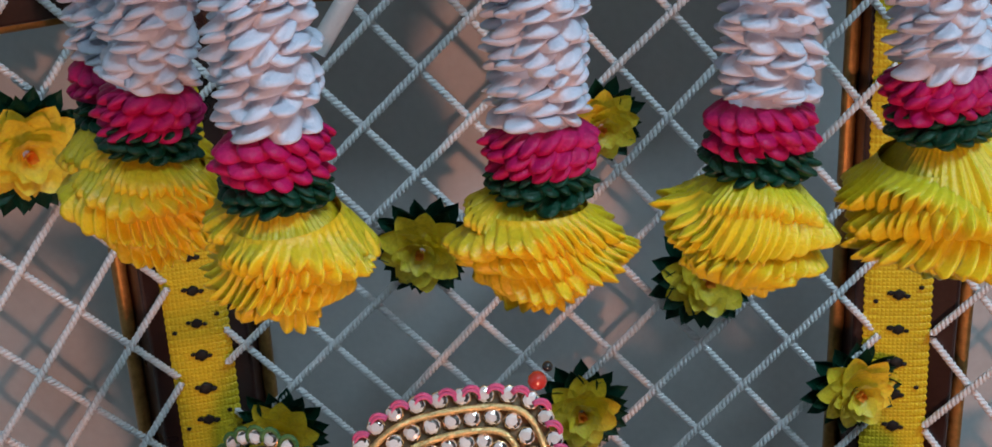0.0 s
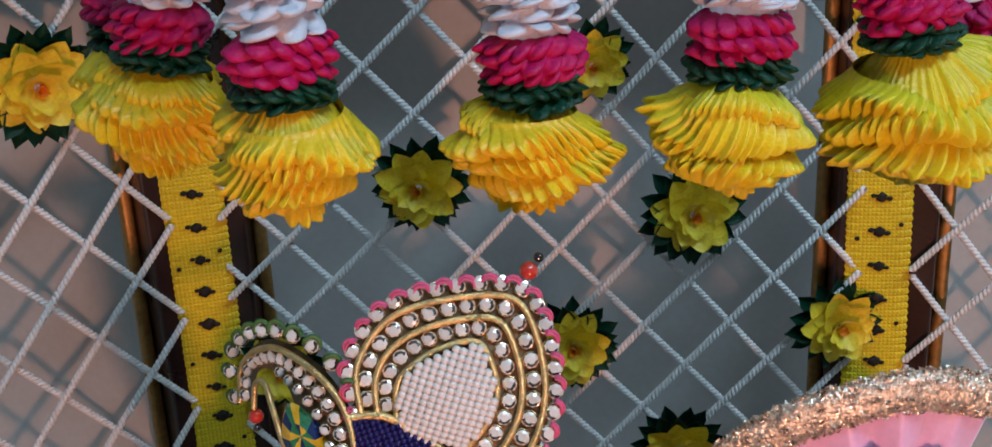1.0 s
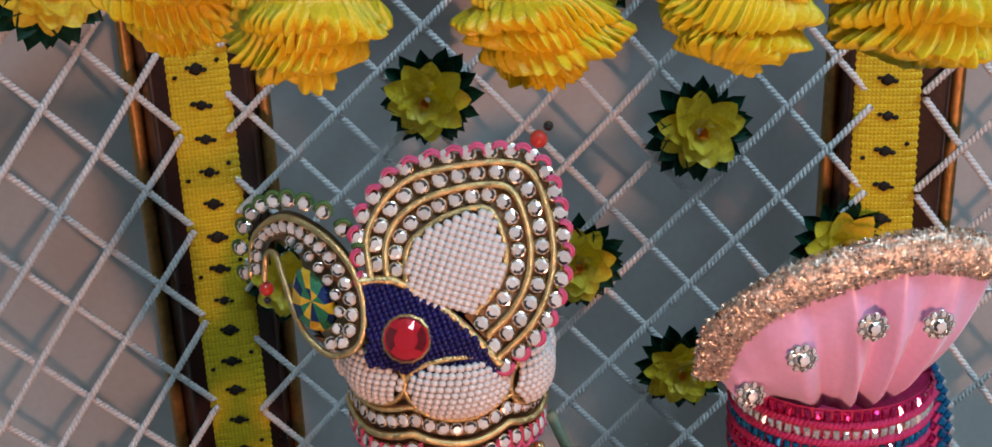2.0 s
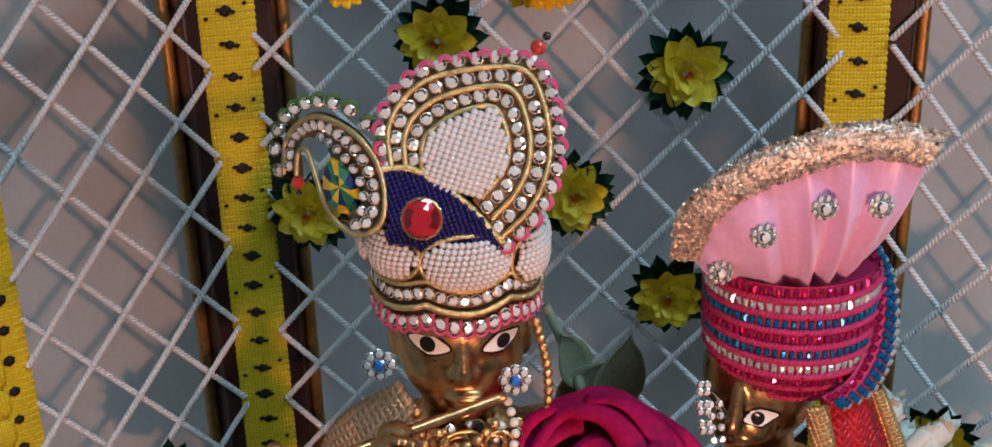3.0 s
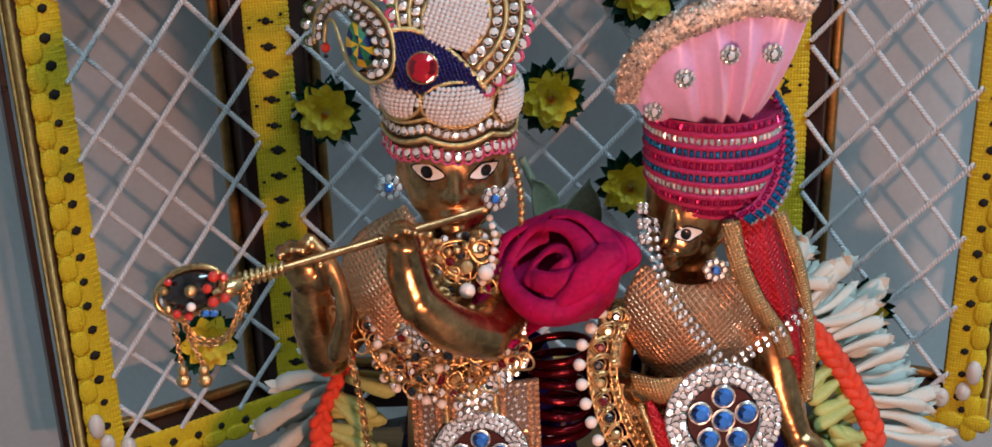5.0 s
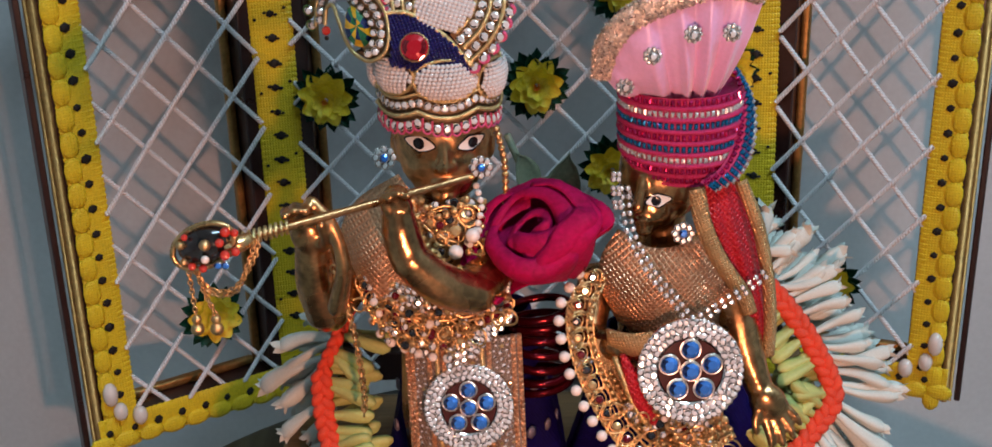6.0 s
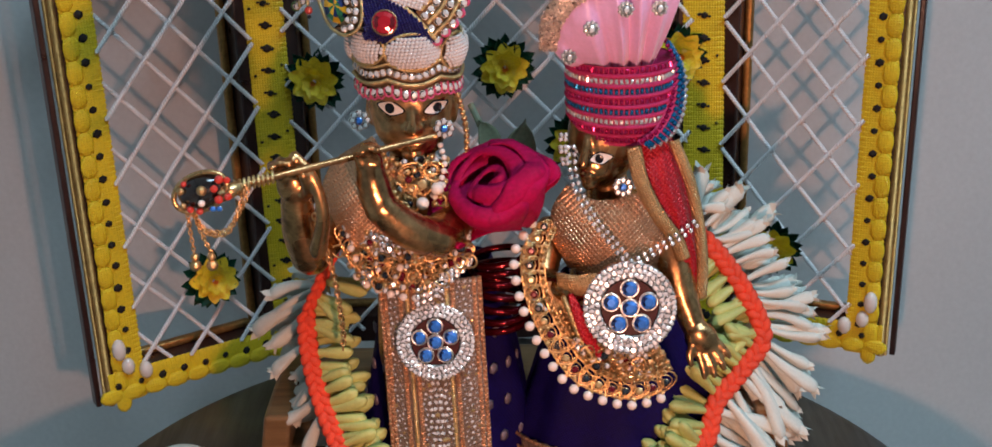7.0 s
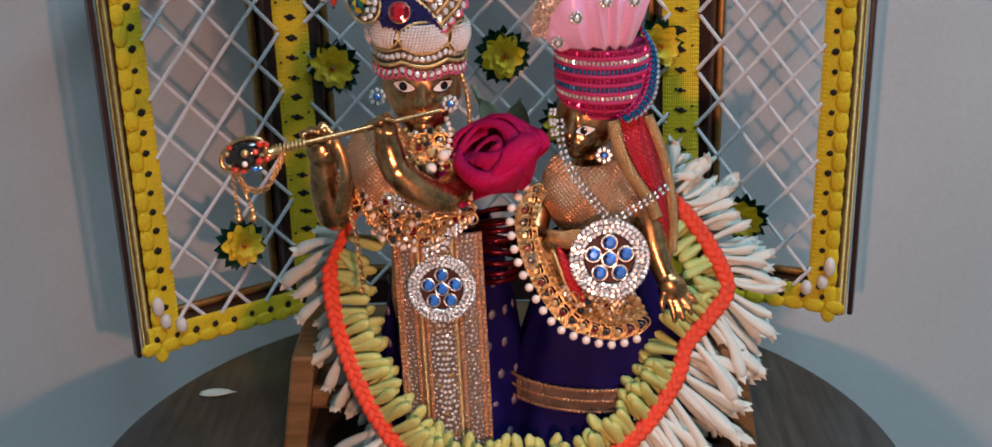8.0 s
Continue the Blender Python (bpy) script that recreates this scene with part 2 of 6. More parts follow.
def spline(points, n):
    """n points at even steps of a smooth curve through the given ones."""
    p = [Vector(q) for q in points]
    p = [2 * p[0] - p[1], *p, 2 * p[-1] - p[-2]]
    dense = []
    for a, b, c, d in zip(p, p[1:], p[2:], p[3:]):
        for k in range(24):
            t = k / 24
            dense.append(0.5 * (2 * b + (c - a) * t + (2 * a - 5 * b + 4 * c - d) * t * t + (3 * b - a - 3 * c + d) * t ** 3))
    dense.append(p[-2])
    run = [0.0]
    for a, b in zip(dense, dense[1:]):
        run.append(run[-1] + (b - a).length)
    out, i = [], 0
    for k in range(n):
        s = run[-1] * k / (n - 1)
        while i < len(run) - 2 and run[i + 1] < s:
            i += 1
        out.append(dense[i].lerp(dense[i + 1], (s - run[i]) / max(run[i + 1] - run[i], 1e-9)))
    return out


def length(points):
    return sum((Vector(b) - Vector(a)).length for a, b in zip(points, points[1:]))


def frames_of(points):
    """Tangent and two normals along a line of points."""
    out, up = [], None
    for i, p in enumerate(points):
        t = (points[min(i + 1, len(points) - 1)] - points[max(i - 1, 0)]).normalized()
        if up is None:
            up = Vector((0, 0, 1)) if abs(t.z) < 0.9 else Vector((1, 0, 0))
        side = t.cross(up).normalized()
        up = side.cross(t).normalized()
        out.append((t, side, up))
    return out


def tube(bm, points, radius, sides=8, mat=0, flat=1.0, caps=True):
    points = [Vector(p) for p in points]
    rad = radius if callable(radius) else (lambda s: radius)
    rows = []
    for i, (p, (t, a, b)) in enumerate(zip(points, frames_of(points))):
        r = rad(i / (len(points) - 1))
        rows.append([p + a * (r * math.cos(6.28318 * k / sides)) + b * (r * flat * math.sin(6.28318 * k / sides)) for k in range(sides)])
    vr = grid(bm, rows, True, mat)
    if caps:
        for ring in (vr[0], vr[-1]):
            bm.faces.new(ring).material_index = mat


def twisted(bm, points, radius, pitch=0.003, strands=2, sides=5, per=7):
    """Twisted yarn along a line."""
    total = length(points)
    n = max(6, int(total / pitch * per))
    line = spline(points, n)
    fr = frames_of(line)
    for s in range(strands):
        path = []
        for i, (p, (t, a, b)) in enumerate(zip(line, fr)):
            w = 6.28318 * (i / per + s / strands)
            path.append(p + (a * math.cos(w) + b * math.sin(w)) * radius * 0.5)
        tube(bm, path, radius * 0.62, sides, caps=False)


def blob(bm, at, radii, turn=None, sub=2, mat=0):
    m = Matrix.Translation(at) @ (turn.to_4x4() if turn else Matrix()) @ Matrix.Diagonal((*radii, 1))
    made = bmesh.ops.create_icosphere(bm, subdivisions=sub, radius=1, matrix=m)
    if mat:
        for f in {f for v in made["verts"] for f in v.link_faces}:
            f.material_index = mat


def gem_mesh(name, mats, sides=8, height=0.55):
    """A cut stone of unit radius facing -y in a low setting: table, crown facets, collar."""
    bm = bmesh.new()
    rows = []
    for r, h, off in ((1.10, 0.0, 0), (1.10, 0.20, 0), (1.0, 0.28, 0), (0.90, 0.34, 0.5), (0.52, height, 0)):
        rows.append([(r * math.cos(6.28318 * (k + off) / sides), -h, r * math.sin(6.28318 * (k + off) / sides)) for k in range(sides)])
    vr = grid(bm, rows, True)
    # a third material paints dark reflections on some facets
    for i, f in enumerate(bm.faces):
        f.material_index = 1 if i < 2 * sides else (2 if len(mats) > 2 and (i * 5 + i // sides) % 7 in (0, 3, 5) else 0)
    bm.faces.new(vr[-1][::-1])
    bmesh.ops.recalc_face_normals(bm, faces=bm.faces)
    return to_mesh(name, bm, mats, smooth=False)


def ball_mesh(name, mat, sub=2):
    bm = bmesh.new()
    bmesh.ops.create_icosphere(bm, subdivisions=sub, radius=1)
    return to_mesh(name, bm, mat)


def at_size(p, r, turn=None):
    s = r if isinstance(r, (tuple, list)) else (r, r, r)
    return Matrix.Translation(p) @ (turn.to_4x4() if turn else Matrix()) @ Matrix.Diagonal((*s, 1))


def facing(normal):
    """A turn that brings -y to the given normal, with z kept upright."""
    n = Vector(normal).normalized()
    y = -n
    x = y.cross(Vector((0, 0, 1))).normalized()
    z = x.cross(y)
    return Matrix((x, y, z)).transposed()


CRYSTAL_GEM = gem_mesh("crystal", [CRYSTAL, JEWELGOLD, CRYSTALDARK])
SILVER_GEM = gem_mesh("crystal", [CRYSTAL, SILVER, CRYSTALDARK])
BLUE_GEM = gem_mesh("blue_stone", [BLUEGEM, SILVER, BLUEFACET], 10, 0.7)
RED_GEM = gem_mesh("red_stone", [REDGEM, JEWELGOLD, REDDARK], 14, 0.5)
DARK_GEM = gem_mesh("dark_stone", [DARKGEM, JEWELGOLD], 10, 0.6)
RUBY_GEM = gem_mesh("ruby_stone", [REDDARK, JEWELGOLD], 10, 0.6)
GOLD_GEM = gem_mesh("gold_stone", [CHAMPAGNE, JEWELGOLD], 10, 0.6)
PEARL_BALL = ball_mesh("pearl", PEARL)
GOLD_BALL = ball_mesh("gold_bead", JEWELGOLD)
RED_BALL = ball_mesh("red_bead", REDBEAD)
BLACK_BALL = ball_mesh("black_bead", BLACKENAMEL)


# ---- the room ----
def slab(name, lo, hi, mat):
    bm = bmesh.new()
    box(bm, lo, hi)
    return tagged(part(name, bm, mat, smooth=False), kind="structure")


TABLE_Z = -0.008
RX0, RX1, RY0, RY1, RZ0, RZ1 = -1.4, 1.4, -2.4, 0.368, -0.628, 1.9
tagged(slab("wall_north", (RX0, RY1, RZ0), (RX1, RY1 + 0.1, RZ1), WALL), "smooth pale grey painted wall behind the shrine", "wall")
tagged(slab("wall_south", (RX0, RY0 - 0.1, RZ0), (RX1, RY0, RZ1), WALL), "pale grey painted wall", "wall")
tagged(slab("wall_east", (RX1, RY0 - 0.1, RZ0), (RX1 + 0.1, RY1 + 0.1, RZ1), WALL), "pale grey painted wall", "wall")
tagged(slab("floor", (RX0 - 0.1, RY0 - 0.1, RZ0 - 0.1), (RX1 + 0.1, RY1 + 0.1, RZ0), FLOOR), "beige tiled floor of the room", "floor")
tagged(slab("ceiling", (RX0 - 0.1, RY0 - 0.1, RZ1), (RX1 + 0.1, RY1 + 0.1, RZ1 + 0.1), CEIL), "white painted ceiling", "ceiling")
tagged(slab("wall_west", (RX0 - 0.1, RY0 - 0.1, RZ0), (RX0, RY1 + 0.1, RZ1), WALL), "pale grey painted wall", "wall")
# batten added out of view to go with the cool light
fixture = thing("added_batten_fitting", "added white batten fitting over the cool top light, out of view", "ceiling light", (0.75, -0.65, RZ1))
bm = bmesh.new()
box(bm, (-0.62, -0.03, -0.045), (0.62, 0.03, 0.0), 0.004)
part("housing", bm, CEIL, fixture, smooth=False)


# ---- the table ----
def round_table():
    t = thing("round_table", "small round side table with a grey wood-grain top", "table", (0.012, 0.16, RZ0))
    top = TABLE_Z - RZ0
    bm = bmesh.new()
    rows = []
    for r, z in ((0.0005, 0), (0.166, 0), (0.1695, -0.0015), (0.171, -0.005), (0.171, -0.019), (0.168, -0.022), (0.0005, -0.022)):
        rows.append([(r * math.cos(6.28318 * k / 96), r * math.sin(6.28318 * k / 96), top + z) for k in range(96)])
    grid(bm, rows, True)
    ob = part("tabletop", bm, TABLE, t)
    ob.data.set_sharp_from_angle(angle=radians(40))
    for k in range(3):
        bm = bmesh.new()
        a = 0.5 + k * 2.0944
        tube(bm, [(0.10 * math.cos(a), 0.10 * math.sin(a), top - 0.02), (0.14 * math.cos(a), 0.14 * math.sin(a), 0.0)], lambda s: 0.013 - 0.004 * s, 14)
        part("leg", bm, SEATWOOD, t)
    return t


round_table()


# ---- the folding screen ----
HOLE_STEP = 0.0099


def ribbon_bm(z0, z1, width, ruffled):
    """A woven tape on the front of a stile; its outer half is gathered into tufts when ruffled."""
    bm = bmesh.new()
    n = int((z1 - z0) / 0.0011)
    rows = []
    for i in range(n + 1):
        z = z0 + (z1 - z0) * i / n
        row = []
        for k in range(13):
            u = k / 12 * 2 - 1
            edge = 0.0006 * math.sin(i * math.pi) if abs(u) < 1 else 0.0002 * (1 if i % 2 else -1)
            bulge = 0.0009 * (1 - u ** 4) + 0.00022 * (i % 2) * (1 if 0.55 < abs(u) else 0.25)
            row.append(((u * width / 2) + edge, -0.0006 - bulge, z))
        rows.append(row)
    grid(bm, rows)
    return bm


def tape(parent, x, z0, z1, width, seed, tufts=0):
    """The yellow tape with its row of dark stitches."""
    rnd = random.Random(seed)
    t = part("ribbon", ribbon_bm(z0, z1, width, tufts), RIBBON, parent, "yellow woven ribbon with dark stitch holes", smooth=False)
    t.location = (x, -0.0008, 0)
    bm = bmesh.new()
    z = z0 + 0.004
    k = 0
    while z < z1 - 0.003:
        u = (0.0 if not tufts else tufts * -0.0007) + rnd.uniform(-0.0004, 0.0004)
        for du, dz, w, h in ((0, 0, 0.0019, 0.0017), (-0.0021, 0.0005, 0.0010, 0.0007), (0.0021, -0.0004, 0.0010, 0.0007)):
            if tufts and (du or dz):
                continue
            s = rnd.uniform(0.85, 1.2)
            blob(bm, (u + du, -0.0019, z + dz), (w * s, 0.0004, h * s), sub=1)
        if k % 3 == 1 and not tufts:
            for side in (-1, 1):
                blob(bm, (side * width * 0.33, -0.0017, z + side * 0.002), (0.0008, 0.0005, 0.0007), sub=1)
        z += HOLE_STEP + rnd.uniform(-0.0004, 0.0004)
        k += 1
    h = part("stitching", bm, HOLE, t)
    if tufts:
        bm = bmesh.new()
        z = z0 + 0.0005
        while z < z1:
            blob(bm, (tufts * 0.0040, -0.0016, z), (0.0036, 0.0010, 0.0054), sub=2)
            for q in range(5):
                blob(bm, (tufts * (0.0040 + 0.0013 * (q - 2)), -0.0021 + 0.0003 * abs(q - 2), z + rnd.uniform(-0.0010, 0.0010)), (0.0007, 0.0006, 0.0040), sub=1)
            z += HOLE_STEP
        part("tuft_edging", bm, RIBBON, t, "row of gathered yellow tufts")
    return t


def lattice(parent, x0, x1, z0, z1, weave, seed):
    """Twisted cords at both slants across the opening. weave: a diamond's width and height, where each slant begins,
    and, where the upper cords were drawn at another slant, the slant, step and first cord of each way."""
    rnd = random.Random(seed)
    wide, high, rise, fall, *upper = weave
    cords = []
    for k, (slant, start) in enumerate(((high / wide, rise), (-high / wide, fall))):
        top = upper[k][2] - 0.02 if upper else 9.0
        cords += [(slant, start + n * high) for n in range(-20, 40) if start + n * high < top]
        if upper:
            cords += [(upper[k][0], upper[k][2] + n * upper[k][1]) for n in range(14)]
    for slant, c in cords:
        ends = sorted(((z0 - c) / slant, (z1 - c) / slant))
        xa, xb = max(x0, ends[0]), min(x1, ends[1])
        if xb - xa > 0.005:
            y = -0.0008 - (0.0018 if slant > 0 else 0.0)
            a, b = Vector((xa, y, slant * xa + c)), Vector((xb, y, slant * xb + c))
            mid = (a + b) / 2 + Vector((rnd.uniform(-0.0006, 0.0006), rnd.uniform(-0.0004, 0.0004), rnd.uniform(-0.0006, 0.0006)))
            bm = bmesh.new()
            twisted(bm, [a, mid, b], 0.00100, 0.0028, 2, 5, 7)
            part("cord", bm, CORD, parent)


def panel(screen, name, w, h, m, hinge, phase, seed):
    """One leaf of the screen: a deep lacquered frame with gilt edges, cord lattice and ribbon. x runs along it, -y is its front."""
    bm = bmesh.new()
    s, d = 0.0135, 0.011
    outer = None if hinge == "both" else (w - s if hinge == "left" else 0.0)
    for lo, hi in (((0, 0, 0), (s, d, h)), ((w - s, 0, 0), (w, d, h)), ((s, 0, 0), (w - s, d, s)), ((s, 0, h - s), (w - s, d, h))):
        box(bm, lo, hi, 0.0008)
    fr = part(name, bm, FRAME, screen, "dark lacquered frame leaf with gilt edges", smooth=False)
    fr.matrix_local = m
    # gilt lips at the back of the opening
    bm = bmesh.new()
    e = 0.0036
    for lo, hi in (((s, d - 0.002, s), (s + e, d + 0.002, h - s)), ((w - s - e, d - 0.002, s), (w - s, d + 0.002, h - s)),
                   ((s + e, d - 0.002, s), (w - s - e, d + 0.002, s + e)), ((s + e, d - 0.002, h - s - e), (w - s - e, d + 0.002, h - s))):
        box(bm, lo, hi, 0.0011)
    part("gilt_inner_edge", bm, GILT, fr, "gilt inner moulding")
    if outer is not None:
        # gilt moulding along the free side and the foot
        bm = bmesh.new()
        x = w + 0.0002 if hinge == "left" else -0.0002
        sg = 1 if hinge == "left" else -1
        for k, (r, dx) in enumerate(((0.0016, 0.0012), (0.0008, 0.0034))):
            tube(bm, [(x + sg * dx - sg * 0.002, 0.0005 + 0.001 * k, -0.001), (x + sg * dx - sg * 0.002, 0.0005 + 0.001 * k, h)], r, 10)
        part("gilt_outer_edge", bm, GILT, fr, "worn gilt outer moulding")
        bm = bmesh.new()
        box(bm, (min(x + sg * 0.003, x + sg * 0.0055), 0.0015, -0.001), (max(x + sg * 0.003, x + sg * 0.0055), 0.0075, h), 0.0006)
        part("outer_rail", bm, FRAME, fr, smooth=False)
    lattice(fr, 0.0150 if hinge == "right" else s * 0.55, w - (0.0150 if hinge == "left" else s * 0.55), s * 0.5 if outer is None else 0.0135, h - s * 0.5, phase, seed)
    if outer is not None:
        xo = w - 0.0095 if hinge == "left" else 0.0095
        tape(fr, xo, 0.0, h, 0.0135, seed, 1 if hinge == "left" else -1)
        # along the foot
        foot = tape(fr, 0, 0.0, w, 0.0135, seed + 1, -1)
        foot.matrix_local = Matrix(((0, 0, 1, 0), (0, 1, 0, -0.0012), (1, 0, 0, 0.008), (0, 0, 0, 1)))
        for dx, dz, r in ((0.006, 0.026, 0.0042), (0.009, 0.0175, 0.0040), (0.0165, 0.0135, 0.0042)):
            bm = bmesh.new()
            blob(bm, (w - dx if hinge == "left" else dx, -0.0040, dz), (r * 0.72, r * 0.72, r * (1.25 if dz > 0.02 else 1.0)))
            part("pearl", bm, PEARL, fr, "white drop pearl")
    return fr


def along(p, q, z):
    """The pose of a leaf whose foot runs from p to q."""
    d = Vector(q) - Vector(p)
    return pose(p[0], p[1], z, 0, 0, math.degrees(math.atan2(d.y, d.x))), d.length


HL, HR = (-0.0850, 0.318), (0.1055, 0.318)      # hinge lines
OL, OR_ = (-0.1590, 0.2690), (0.1825, 0.2885)   # free edges
screen = thing("folding_screen", "three-leaf lacquered screen with white cord lattice and yellow ribbon edging", "screen", (0, 0, 0))
m, w = along((*HL, 0), (*HR, 0), -0.004)
panel(screen, "centre_leaf", w, 0.262, m, "both", (0.0232, 0.0250, 0.0032, 0.0178, (0.96, 0.0241, 0.1189), (-1.13, 0.0278, 0.3018)), 3)
m, w = along((*OL, 0), (*HL, 0), -0.007)
panel(screen, "side_leaf", w, 0.265, m, "right", (0.0240, 0.0282, 0.0255, 0.0205), 11)
m, w = along((*HR, 0), (*OR_, 0), -0.001)
panel(screen, "side_leaf", w, 0.259, m, "left", (0.0234, 0.0282, 0.0268, 0.0144), 23)
for x, y, a, lean in ((HL[0], HL[1], 15, 0.0), (HR[0] + 0.0012, HR[1], -9, -1.3)):
    holder = part("hinge_post", (lambda b: (box(b, (-0.004, -0.0005, 0.0), (0.004, 0.012, 0.262), 0.001), b)[1])(bmesh.new()), FRAME, screen, smooth=False)
    holder.matrix_local = pose(x, y - 0.001, -0.004, 0, lean, a)
    tape(holder, 0, 0.0, 0.262, 0.0175, int(1000 * (x + 1)))


# ---- paper flowers on the lattice ----
def petal_rows(length_, width, cup, curl, n=5, m=5, pointed=1.0, tip=0.12):
    """A cupped petal along +x, rising in -y."""
    rows = []
    for i in range(n + 1):
        s = i / n
        wd = width * math.sin(math.pi * (0.12 + 0.80 * s ** 0.85)) ** pointed if s < 1 else width * tip
        row = []
        for k in range(m):
            u = k / (m - 1) * 2 - 1
            row.append(Vector((length_ * s - 0.10 * length_ * abs(u) * s, -(curl * s * s + cup * u * u * wd), u * wd)))
        rows.append(row)
    return rows


def add_petals(bm, count, r0, length_, width, cup, curl, lift, rnd, mat=0, tilt=0.0, pointed=1.0, tip=0.12):
    for k in range(count):
        a = 6.28318 * (k + rnd.uniform(-0.2, 0.2)) / count
        m = pose(0, -lift, 0, 0, math.degrees(a), 0) @ pose(r0, 0, 0, 0, 0, tilt + rnd.uniform(-6, 6))
        s = rnd.uniform(0.88, 1.1)
        grid(bm, [[m @ (p * s) for p in row] for row in petal_rows(length_, width, cup, curl, pointed=pointed, tip=tip)], mat=mat)


def flower_meshes(seed):
    rnd = random.Random(seed)
    bm = bmesh.new()
    add_petals(bm, 15, 0.005, 0.0088, 0.0024, 0.45, 0.0012, 0.0006, rnd, pointed=0.7, tilt=-4, tip=0.22)
    add_petals(bm, 13, 0.004, 0.0084, 0.0024, 0.45, 0.0016, 0.0018, rnd, pointed=0.7, tilt=-12, tip=0.22)
    green = to_mesh("leaf_ruff", bm, GREEN)
    bm = bmesh.new()
    add_petals(bm, 9, 0.0012, 0.0098, 0.0036, 0.22, 0.0010, 0.0030, rnd, tilt=-6, pointed=0.6, tip=0.42)
    add_petals(bm, 8, 0.0010, 0.0082, 0.0033, 0.25, 0.0008, 0.0042, rnd, tilt=-22, pointed=0.6, tip=0.42)
    add_petals(bm, 7, 0.0008, 0.0064, 0.0026, 0.3, 0.0005, 0.0052, rnd, tilt=-42, pointed=0.6, tip=0.42)
    add_petals(bm, 3, 0.0003, 0.0034, 0.0013, 0.4, 0.0002, 0.0056, rnd, tilt=-72, mat=1, pointed=0.8)
    return green, to_mesh("petals", bm, [PETALY, ORANGE])


FLOWERS = [flower_meshes(s) for s in (1, 2, 3)]


def paper_flower(at, yaw, tip, roll, kind, size=1.0):
    t = thing("paper_flower", "yellow ribbon flower with a dark green leaf ruff on the lattice", "flower", group="flowers on the screen")
    t.matrix_basis = pose(at[0], at[1], at[2], tip, 0, yaw) @ pose(0, 0, 0, 0, roll, 0) @ Matrix.Scale(size, 4)
    for me, nm in zip(FLOWERS[kind % 3], ("leaf_ruff", "petals")):
        ob = new(nm, me)
        ob.parent = t


for i, (x, z, s) in enumerate(((-0.0215, 0.1790, 1.08), (0.0505, 0.1670, 1.12), (0.0235, 0.2105, 0.9), (-0.0640, 0.1250, 1.05),
                               (0.0175, 0.1285, 1.05), (0.0480, 0.0940, 1.05), (0.0915, 0.1320, 1.05))):
    paper_flower((x, 0.3165, z), (-8, 6, 12, -6, 4, -4, 10)[i], (4, -5, 8, 3, -3, 6, 2)[i], 37 * i, i, s)
paper_flower((-0.1140, 0.2935, 0.2170), 33, 2, 20, 1, 1.2)
paper_flower((-0.1150, 0.2935, 0.0410), 33, -8, 65, 2, 1.0)
paper_flower((0.1350, 0.3020, 0.0480), -21, 14, 110, 0, 1.05)


# ---- hanging ribbon garlands ----
def gathered(bm, r0, r1, z0, z1, lobes, depth, rnd, slant=0.0, belly=0.5, saw=0.0, tilt=0.0, flop=0.0, rumple=0.022, ridged=False):
    """A plump gathered ring of ribbon: round folds side by side with sharp creases between, slanting and of uneven width."""
    per, m = 9, 10
    cuts = [0.0]
    for k in range(lobes):
        cuts.append(cuts[-1] + rnd.uniform(0.72, 1.3))
    cuts = [c / cuts[-1] for c in cuts]
    tall = [rnd.uniform(-1, 1) for _ in range(lobes)]
    sag = [rnd.uniform(-1, 1) for _ in range(lobes)]
    turn, ta, oval = rnd.uniform(0, 6.28), rnd.uniform(0, 6.28), rnd.uniform(0.0, 0.05)
    rows = []
    for j in range(m + 1):
        v = j / m
        lift = math.sin(math.pi * v ** (math.log(0.5) / math.log(belly))) ** 0.75 if 0 < v < 1 else 0.0
        row = []
        for i in range(lobes):
            for k in range(per):
                f = k / per
                g = f ** (1.0 - saw)
                bulge = (1 - abs(2 * g - 1)) ** 0.9 if ridged else (math.sin(math.pi * g) ** 0.85 if 0 < f else 0.0)
                a = 6.28318 * (cuts[i] + (cuts[i + 1] - cuts[i]) * f) + turn + slant * (v - 0.5)
                out = (1 - depth * (1 - bulge)) * (1 + 0.05 * tall[i] * bulge) * (1 + oval * math.cos(2 * a + ta))
                wave = slant * (v - 0.5) * 14 + 2.2 * a + ta
                r = r0 + (r1 * out * (1 + rumple * math.sin(wave) + 0.5 * rumple * math.sin(5 * a - 4 * v + ta) + 0.016 * math.sin(11 * v + 5 * a + turn)) - r0) * lift
                z = z0 + (z1 - z0) * v + (tilt * math.cos(a - ta) + 0.35 * tilt * math.sin(3 * a + turn) + flop * (sag[i] * 0.5 - v) * bulge ** 0.45) * lift
                row.append((r * math.cos(a), r * math.sin(a), z))
        rows.append(row)
    grid(bm, rows, True)


def white_row_mesh(seed):
    """One row of the column: flat slanting folds that lap over each other."""
    rnd = random.Random(seed)
    bm = bmesh.new()
    gathered(bm, 0.0050, 0.0089, 0.0014, -0.0012, 8, 0.34, rnd, rnd.choice((-0.9, -0.75, -0.6, 0.5)), 0.60, 0.45, 0.0010, 0.0013)
    return to_mesh("ribbon_ruffle", bm, WHITE)


LOOP_ROWS = [white_row_mesh(s) for s in range(8)]


